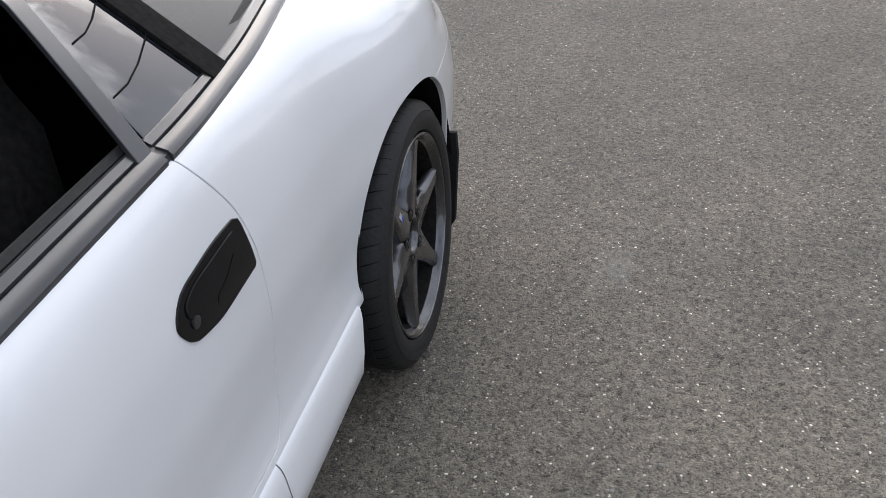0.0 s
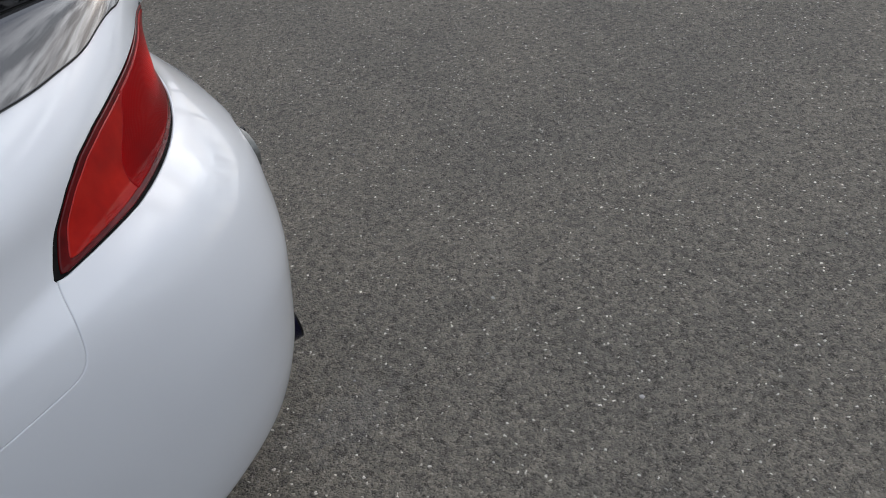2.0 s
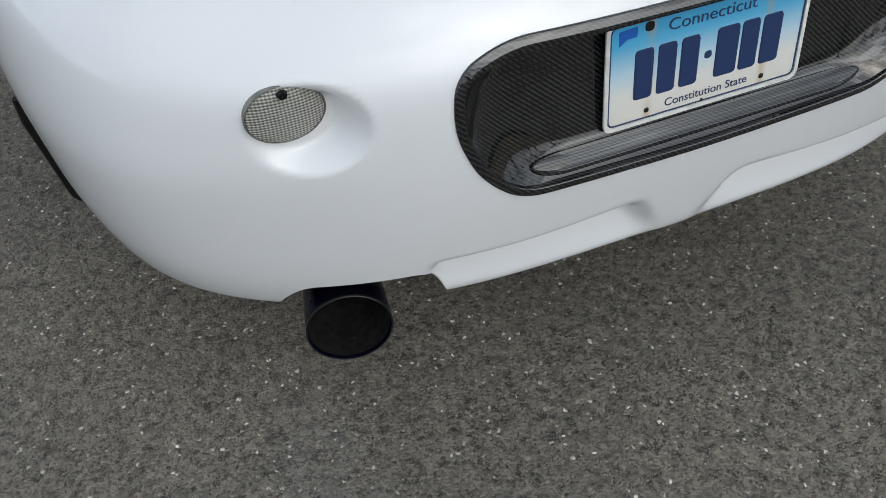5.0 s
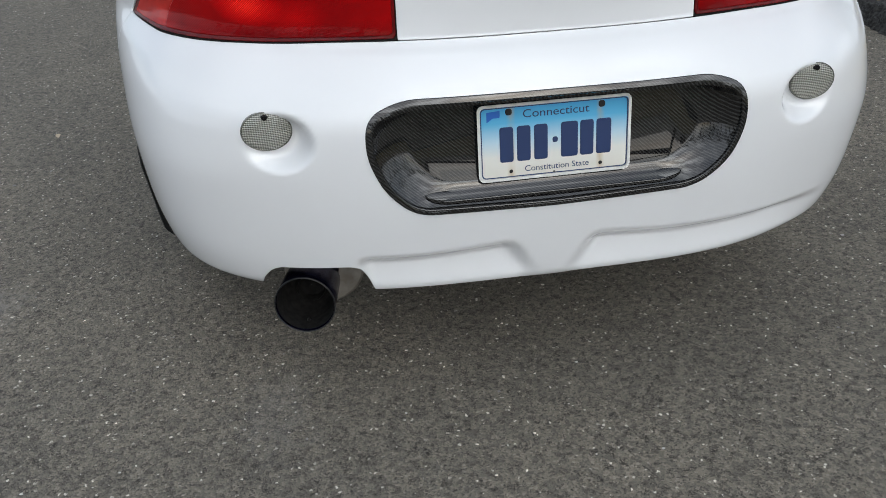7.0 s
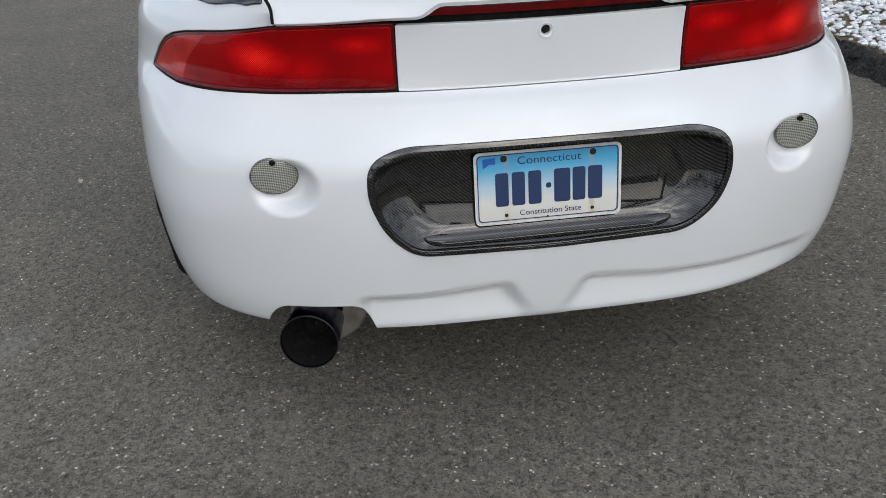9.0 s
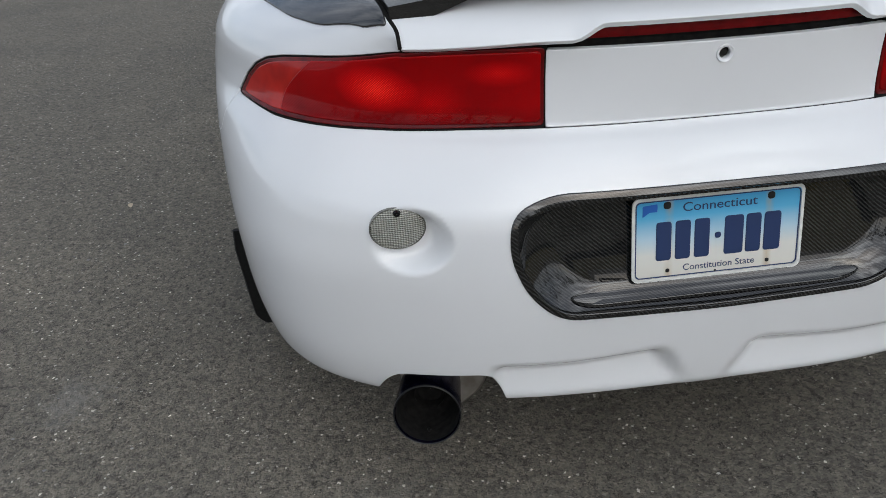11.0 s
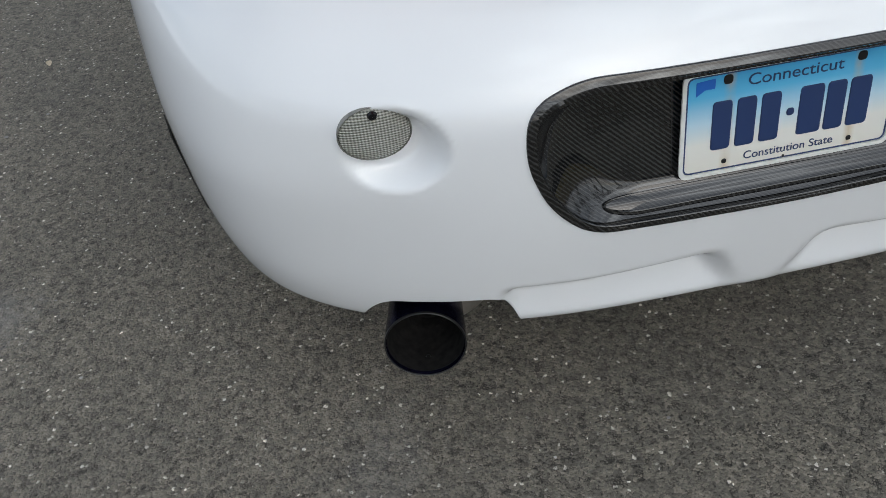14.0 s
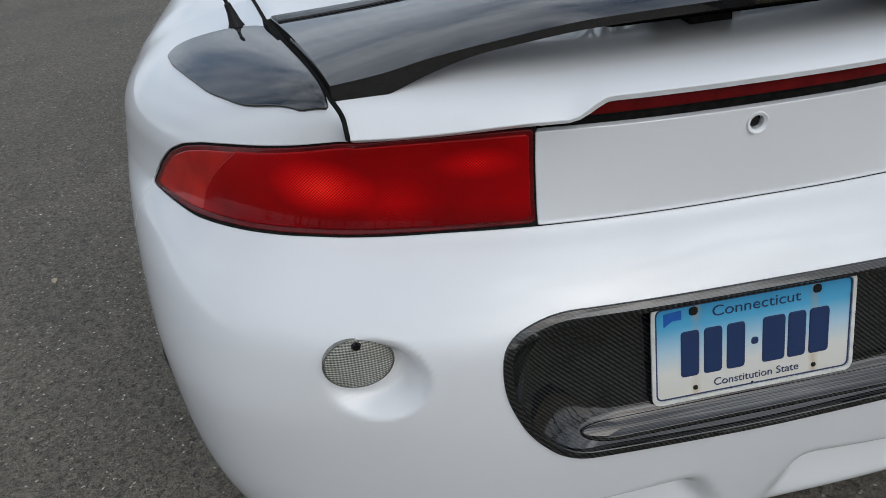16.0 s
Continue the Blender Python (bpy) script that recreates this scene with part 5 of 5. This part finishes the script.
a_deep = math_node(ASPHALT, "ADD", a_d.outputs["Fac"], math_node(ASPHALT, "MULTIPLY", math_node(ASPHALT, "SUBTRACT", a_q.outputs["Fac"], 0.5), 0.22))
a_deep = math_node(ASPHALT, "MULTIPLY", math_node(ASPHALT, "SUBTRACT", 0.668, a_deep), 1.6)
a_pit = math_node(ASPHALT, "MINIMUM", a_pit, a_deep)
a_r5 = ramp(ASPHALT, [(0.0, (0.42, 0.415, 0.41)), (0.07, (1.28, 1.28, 1.28))])
ASPHALT.node_tree.links.new(a_pit, a_r5.inputs["Fac"])
link(ASPHALT, a_s1, "Red", a_r1, "Fac")
link(ASPHALT, a_s2, "Green", a_r2, "Fac")
link(ASPHALT, a_n, "Fac", a_r3, "Fac")
link(ASPHALT, a_f, "Fac", a_r4, "Fac")
last = a_r1
for extra in (a_r2, a_r3, a_r4, a_r5):
    mx = node(ASPHALT, "ShaderNodeMix")
    mx.data_type, mx.blend_type = "RGBA", "MULTIPLY"
    mx.inputs["Factor"].default_value = 1.0
    ASPHALT.node_tree.links.new(last.outputs["Result" if last.bl_idname == "ShaderNodeMix" else "Color"], mx.inputs["A"])
    link(ASPHALT, extra, "Color", mx, "B")
    last = mx
# two pale scuffed stains behind the car
a_x = node(ASPHALT, "ShaderNodeSeparateXYZ")
link(ASPHALT, a_co, "Object", a_x, "Vector")
a_sn = node(ASPHALT, "ShaderNodeTexNoise", Scale=22.0, Detail=7.0, Roughness=0.75)
link(ASPHALT, a_co, "Object", a_sn, "Vector")
stain = 0.0
for cx, cy, rx, ry, strength in ((-1.37, 0.64, 0.15, 0.19, 0.7), (-0.62, 0.08, 0.16, 0.30, 0.38)):
    u = math_node(ASPHALT, "DIVIDE", math_node(ASPHALT, "SUBTRACT", a_x.outputs["X"], cx), rx)
    v = math_node(ASPHALT, "DIVIDE", math_node(ASPHALT, "SUBTRACT", a_x.outputs["Y"], cy), ry)
    d = math_node(ASPHALT, "SQRT", math_node(ASPHALT, "ADD", math_node(ASPHALT, "MULTIPLY", u, u), math_node(ASPHALT, "MULTIPLY", v, v)))
    d = math_node(ASPHALT, "MAXIMUM", math_node(ASPHALT, "SUBTRACT", math_node(ASPHALT, "SUBTRACT", math_node(ASPHALT, "MULTIPLY", a_sn.outputs["Fac"], 3.2), 0.95), d), 0.0)
    stain = math_node(ASPHALT, "ADD", stain, math_node(ASPHALT, "MULTIPLY", math_node(ASPHALT, "MINIMUM", d, 0.6), strength))
a_st = node(ASPHALT, "ShaderNodeMix")
a_st.data_type = "RGBA"
a_st.inputs["B"].default_value = (0.27, 0.26, 0.245, 1)
ASPHALT.node_tree.links.new(math_node(ASPHALT, "MULTIPLY", stain, 0.75), a_st.inputs["Factor"])
link(ASPHALT, last, "Result", a_st, "A")
link(ASPHALT, a_st, "Result", bsdf(ASPHALT), "Base Color")
a_m = node(ASPHALT, "ShaderNodeTexNoise", Scale=110.0, Detail=5.0, Roughness=0.65)
link(ASPHALT, a_co, "Object", a_m, "Vector")
a_h = math_node(ASPHALT, "ADD", math_node(ASPHALT, "MULTIPLY", a_v.outputs["Distance"], -0.9), math_node(ASPHALT, "MULTIPLY", a_f.outputs["Fac"], 0.55))
a_h = math_node(ASPHALT, "ADD", a_h, math_node(ASPHALT, "MULTIPLY", a_m.outputs["Fac"], 1.3))
a_h = math_node(ASPHALT, "ADD", a_h, math_node(ASPHALT, "MULTIPLY", math_node(ASPHALT, "MAXIMUM", math_node(ASPHALT, "MINIMUM", a_pit, 0.06), -0.06), 7.0))
a_b = node(ASPHALT, "ShaderNodeBump", Strength=0.9, Distance=0.0035)
ASPHALT.node_tree.links.new(a_h, a_b.inputs["Height"])
link(ASPHALT, a_b, "Normal", bsdf(ASPHALT), "Normal")

ground = tagged(mesh_object("ground", [(-300, -300, 0), (300, -300, 0), (300, 300, 0), (-300, 300, 0)], [(0, 1, 2, 3)], ASPHALT), "worn grey asphalt with pale stone chips", "ground", kind="structure")


def kerb_x(y):
    return 2.33 - 0.022 * (np.clip(y, -6, 6) - 0.4) ** 2


rng = np.random.default_rng(7)
KERB = grainy(material("kerb_asphalt", (0.03, 0.03, 0.03), 0.9), 70, (0.004, 0.004, 0.004), (0.062, 0.060, 0.057), 1.0, 0.025)
ys = np.arange(-14, 14.01, 0.03)
prof = [(-0.02, -0.02), (0.0, 0.004), (0.012, 0.03), (0.022, 0.06), (0.034, 0.09), (0.050, 0.106), (0.070, 0.112), (0.095, 0.106), (0.15, 0.06)]
P = np.array([[(kerb_x(y) + dx, y, dz) for dx, dz in prof] for y in ys])
P[:, 1:8] += rng.normal(0, 0.0095, P[:, 1:8].shape)
tagged(Sheet.grid(P, flip=True).build("kerb", KERB, None, rim=0), "low rough black asphalt kerb", "kerb", kind="structure")

SOIL = grainy(material("dry_turf", (0.16, 0.13, 0.07), 0.95), 40, (0.07, 0.060, 0.030), (0.24, 0.19, 0.10), 0.8, 0.02)
B = np.array([[(kerb_x(y) + dx, y, 0.098 + 0.02 * step(0.1, 2.0, dx)) for dx in (0.10, 0.3, 0.8, 2.0, 6.0, 40.0)] for y in np.arange(-14, 14.01, 0.5)])
tagged(Sheet.grid(B, flip=True).build("grass_bank", SOIL, None, rim=0), "dry yellow-green turf behind the kerb", "ground", kind="structure")

GRASS = material("grass_blades", (0.2, 0.17, 0.08), 0.7)
g_g = node(GRASS, "ShaderNodeNewGeometry")
g_r = ramp(GRASS, [(0.0, (0.060, 0.085, 0.025)), (0.14, (0.13, 0.14, 0.045)), (0.26, (0.30, 0.24, 0.12)), (0.75, (0.46, 0.37, 0.19)), (1.0, (0.66, 0.56, 0.34))])
link(GRASS, g_g, "Random Per Island", g_r, "Fac")
link(GRASS, g_r, "Color", bsdf(GRASS), "Base Color")
verts, faces = [], []
for k in range(90000):
    x, y = 2.405 + abs(rng.normal(0, 0.55)), rng.uniform(-3.6, 2.0)
    x += kerb_x(y) - 2.33
    h, lean, a = rng.uniform(0.010, 0.042), rng.uniform(0.2, 1.3), rng.uniform(0, 6.28)
    dx, dy, w = math.cos(a), math.sin(a), rng.uniform(0.0006, 0.0013)
    i = len(verts)
    z = 0.100
    verts += [(x - dy * w, y + dx * w, z), (x + dy * w, y - dx * w, z), (x + dx * h * lean * 0.4 + dy * w * 0.7, y + dy * h * lean * 0.4 - dx * w * 0.7, z + h * 0.7), (x + dx * h * lean, y + dy * h * lean, z + h * (1.0 - 0.35 * lean * 0.7))]
    faces += [(i, i + 1, i + 2), (i, i + 2, i + 3)]
tagged(mesh_object("grass", verts, faces, GRASS), "short dry yellow grass with green tufts", "grass", kind="stuff")

CHIP = material("stone_chip", (0.4, 0.4, 0.38), 0.8)
c_g = node(CHIP, "ShaderNodeNewGeometry")
c_r = ramp(CHIP, [(0.0, (0.14, 0.135, 0.13)), (0.6, (0.26, 0.25, 0.235)), (1.0, (0.52, 0.50, 0.46))])
link(CHIP, c_g, "Random Per Island", c_r, "Fac")
link(CHIP, c_r, "Color", bsdf(CHIP), "Base Color")
WHITE_CHIP = material("white_gravel", (0.7, 0.7, 0.72), 0.75)
w_g = node(WHITE_CHIP, "ShaderNodeNewGeometry")
w_r = ramp(WHITE_CHIP, [(0.0, (0.45, 0.46, 0.49)), (0.5, (0.70, 0.71, 0.73)), (1.0, (0.85, 0.85, 0.86))])
link(WHITE_CHIP, w_g, "Random Per Island", w_r, "Fac")
link(WHITE_CHIP, w_r, "Color", bsdf(WHITE_CHIP), "Base Color")


def pebbles(places, sizes, flat):
    """Small uneven six-sided stones."""
    verts, faces = [], []
    for (x, y, z), s in zip(places, sizes):
        i, a0, n = len(verts), rng.uniform(0, 6.28), 5
        for lev, rr in ((-0.3, 0.8), (0.25, 1.0), (0.8, 0.55)):
            for k in range(n):
                a = a0 + 2 * math.pi * k / n
                q = rr * s * rng.uniform(0.7, 1.2)
                verts.append((x + q * math.cos(a), y + q * math.sin(a) * 0.8, z + lev * s * flat * rng.uniform(0.8, 1.2)))
        for lev in (0, 1):
            for k in range(n):
                faces.append((i + lev * n + k, i + lev * n + (k + 1) % n, i + (lev + 1) * n + (k + 1) % n, i + (lev + 1) * n + k))
        faces.append(tuple(i + 2 * n + k for k in range(n)))
    return verts, faces


px, py = rng.uniform(-3.2, 2.3, 2400), rng.uniform(-3.0, 3.2, 2400)
v, f = pebbles(np.column_stack([px, py, np.full(2400, 0.0006)]), 0.0009 + 0.0042 * rng.random(2400) ** 5, 0.5)
bx, by = rng.uniform(-3.2, 2.2, 90), rng.uniform(-3.0, 3.2, 90)
v2, f2 = pebbles(np.column_stack([bx, by, np.full(90, 0.001)]), 0.0035 + 0.004 * rng.random(90) ** 2, 0.45)
f = f + [tuple(i + len(v) for i in q) for q in f2]
v = v + v2
tagged(mesh_object("loose_chips", v, f, CHIP, smooth=False), "small pale stone chips lying on the asphalt", "stones", kind="stuff")
gx, gy = rng.uniform(2.36, 4.6, 9000), rng.uniform(2.25, 6.5, 9000)
v, f = pebbles(np.column_stack([gx + kerb_x(gy) - 2.33 + 0.08, gy, 0.112 + 0.02 * rng.random(9000)]), rng.uniform(0.012, 0.026, 9000), 0.6)
tagged(mesh_object("white_gravel", v, f, WHITE_CHIP, smooth=False), "bed of white crushed stone behind the kerb", "gravel", kind="stuff")

# ---- bare winter trees round the yard, met only in the paint, the glass and the carbon
BARK = grainy(material("grey_brown_bark", (0.08, 0.07, 0.06), 0.9, spec=0.2), 6, (0.045, 0.038, 0.032), (0.11, 0.095, 0.08), 0.5, 0.02)


def twig(verts, faces, a, b, r0, r1):
    d = (b - a).normalized()
    u = d.cross(Vector((0.31, 0.77, 0.55))).normalized()
    w = d.cross(u)
    i = len(verts)
    for p, r in ((a, r0), (b, r1)):
        for k in range(3):
            verts.append(p + (u * math.cos(2.094 * k) + w * math.sin(2.094 * k)) * r)
    for k in range(3):
        faces.append((i + k, i + (k + 1) % 3, i + 3 + (k + 1) % 3, i + 3 + k))


def grow(verts, faces, a, d, length, r, level, rnd):
    b = a + d * length
    twig(verts, faces, a, b, r, r * 0.66)
    if level == 0:
        return
    for k in range(3 if level > 1 else 4):
        side = Vector((rnd.uniform(-1, 1), rnd.uniform(-1, 1), rnd.uniform(-0.25, 0.9))).normalized()
        n = (d * rnd.uniform(0.55, 1.0) + side * 0.75).normalized()
        grow(verts, faces, a + d * length * rnd.uniform(0.55, 1.0), n, length * rnd.uniform(0.55, 0.8), r * 0.58, level - 1, rnd)


rnd = random.Random(11)
verts, faces = [], []
for k in range(14):
    a = radians(-60 + 80 * k / 14) + rnd.uniform(-0.04, 0.04)
    far = rnd.uniform(17, 28)
    grow(verts, faces, Vector((math.cos(a) * far, 2 + math.sin(a) * far, 0)), Vector((rnd.uniform(-0.08, 0.08), rnd.uniform(-0.08, 0.08), 1)).normalized(), rnd.uniform(1.7, 3.0), rnd.uniform(0.10, 0.2), 5, rnd)
for k in range(22):
    a = radians(14 + 58 * k / 22 + rnd.uniform(-2, 2))
    far = rnd.uniform(13, 21)
    grow(verts, faces, Vector((math.cos(a) * far, 2 + math.sin(a) * far, 0)), Vector((rnd.uniform(-0.08, 0.08), rnd.uniform(-0.08, 0.08), 1)).normalized(), rnd.uniform(3.0, 4.4), rnd.uniform(0.14, 0.24), 5, rnd)
for k in range(26):
    a = radians(185 + 112 * k / 26 + rnd.uniform(-2, 2))
    far = rnd.uniform(17, 26)
    grow(verts, faces, Vector((math.cos(a) * far, math.sin(a) * far, 0)), Vector((rnd.uniform(-0.08, 0.08), rnd.uniform(-0.08, 0.08), 1)).normalized(), rnd.uniform(2.0, 3.2), rnd.uniform(0.14, 0.24), 5, rnd)
tagged(mesh_object("bare_trees", verts, faces, BARK), "row of bare leafless trees round the yard", "trees", kind="stuff")

# ---------------------------------------------------------------- dry leaf
LEAF = material("dry_leaf", (0.46, 0.38, 0.27), 0.8)
l_n = node(LEAF, "ShaderNodeTexNoise", Scale=160.0, Detail=4.0)
l_r = ramp(LEAF, [(0.3, (0.34, 0.26, 0.17)), (0.7, (0.56, 0.49, 0.37))])
link(LEAF, l_n, "Fac", l_r, "Fac")
link(LEAF, l_r, "Color", bsdf(LEAF), "Base Color")
verts, faces = [], []
for side in (0.0, 0.0008):
    for i in range(9):
        s = i / 8
        w = 0.0095 * math.sin(math.pi * min(0.97, s + 0.03)) ** 0.8
        for j in (-1, -0.5, 0, 0.5, 1):
            verts.append((0.030 * (s - 0.5), w * j, 0.0006 + side + 0.005 * j * j * math.sin(math.pi * s) + 0.004 * s * s))
for i in range(8):
    for j in range(4):
        a = i * 5 + j
        faces.append((a, a + 1, a + 6, a + 5))
        faces.append((a + 45, a + 50, a + 51, a + 46))
leaf = tagged(mesh_object("dry_leaf", verts, faces, LEAF), "small pale tan curled dry leaf on the asphalt", "leaf")
leaf.matrix_world = pose(-1.452, 1.84, 0.0, 0, 0, 100)
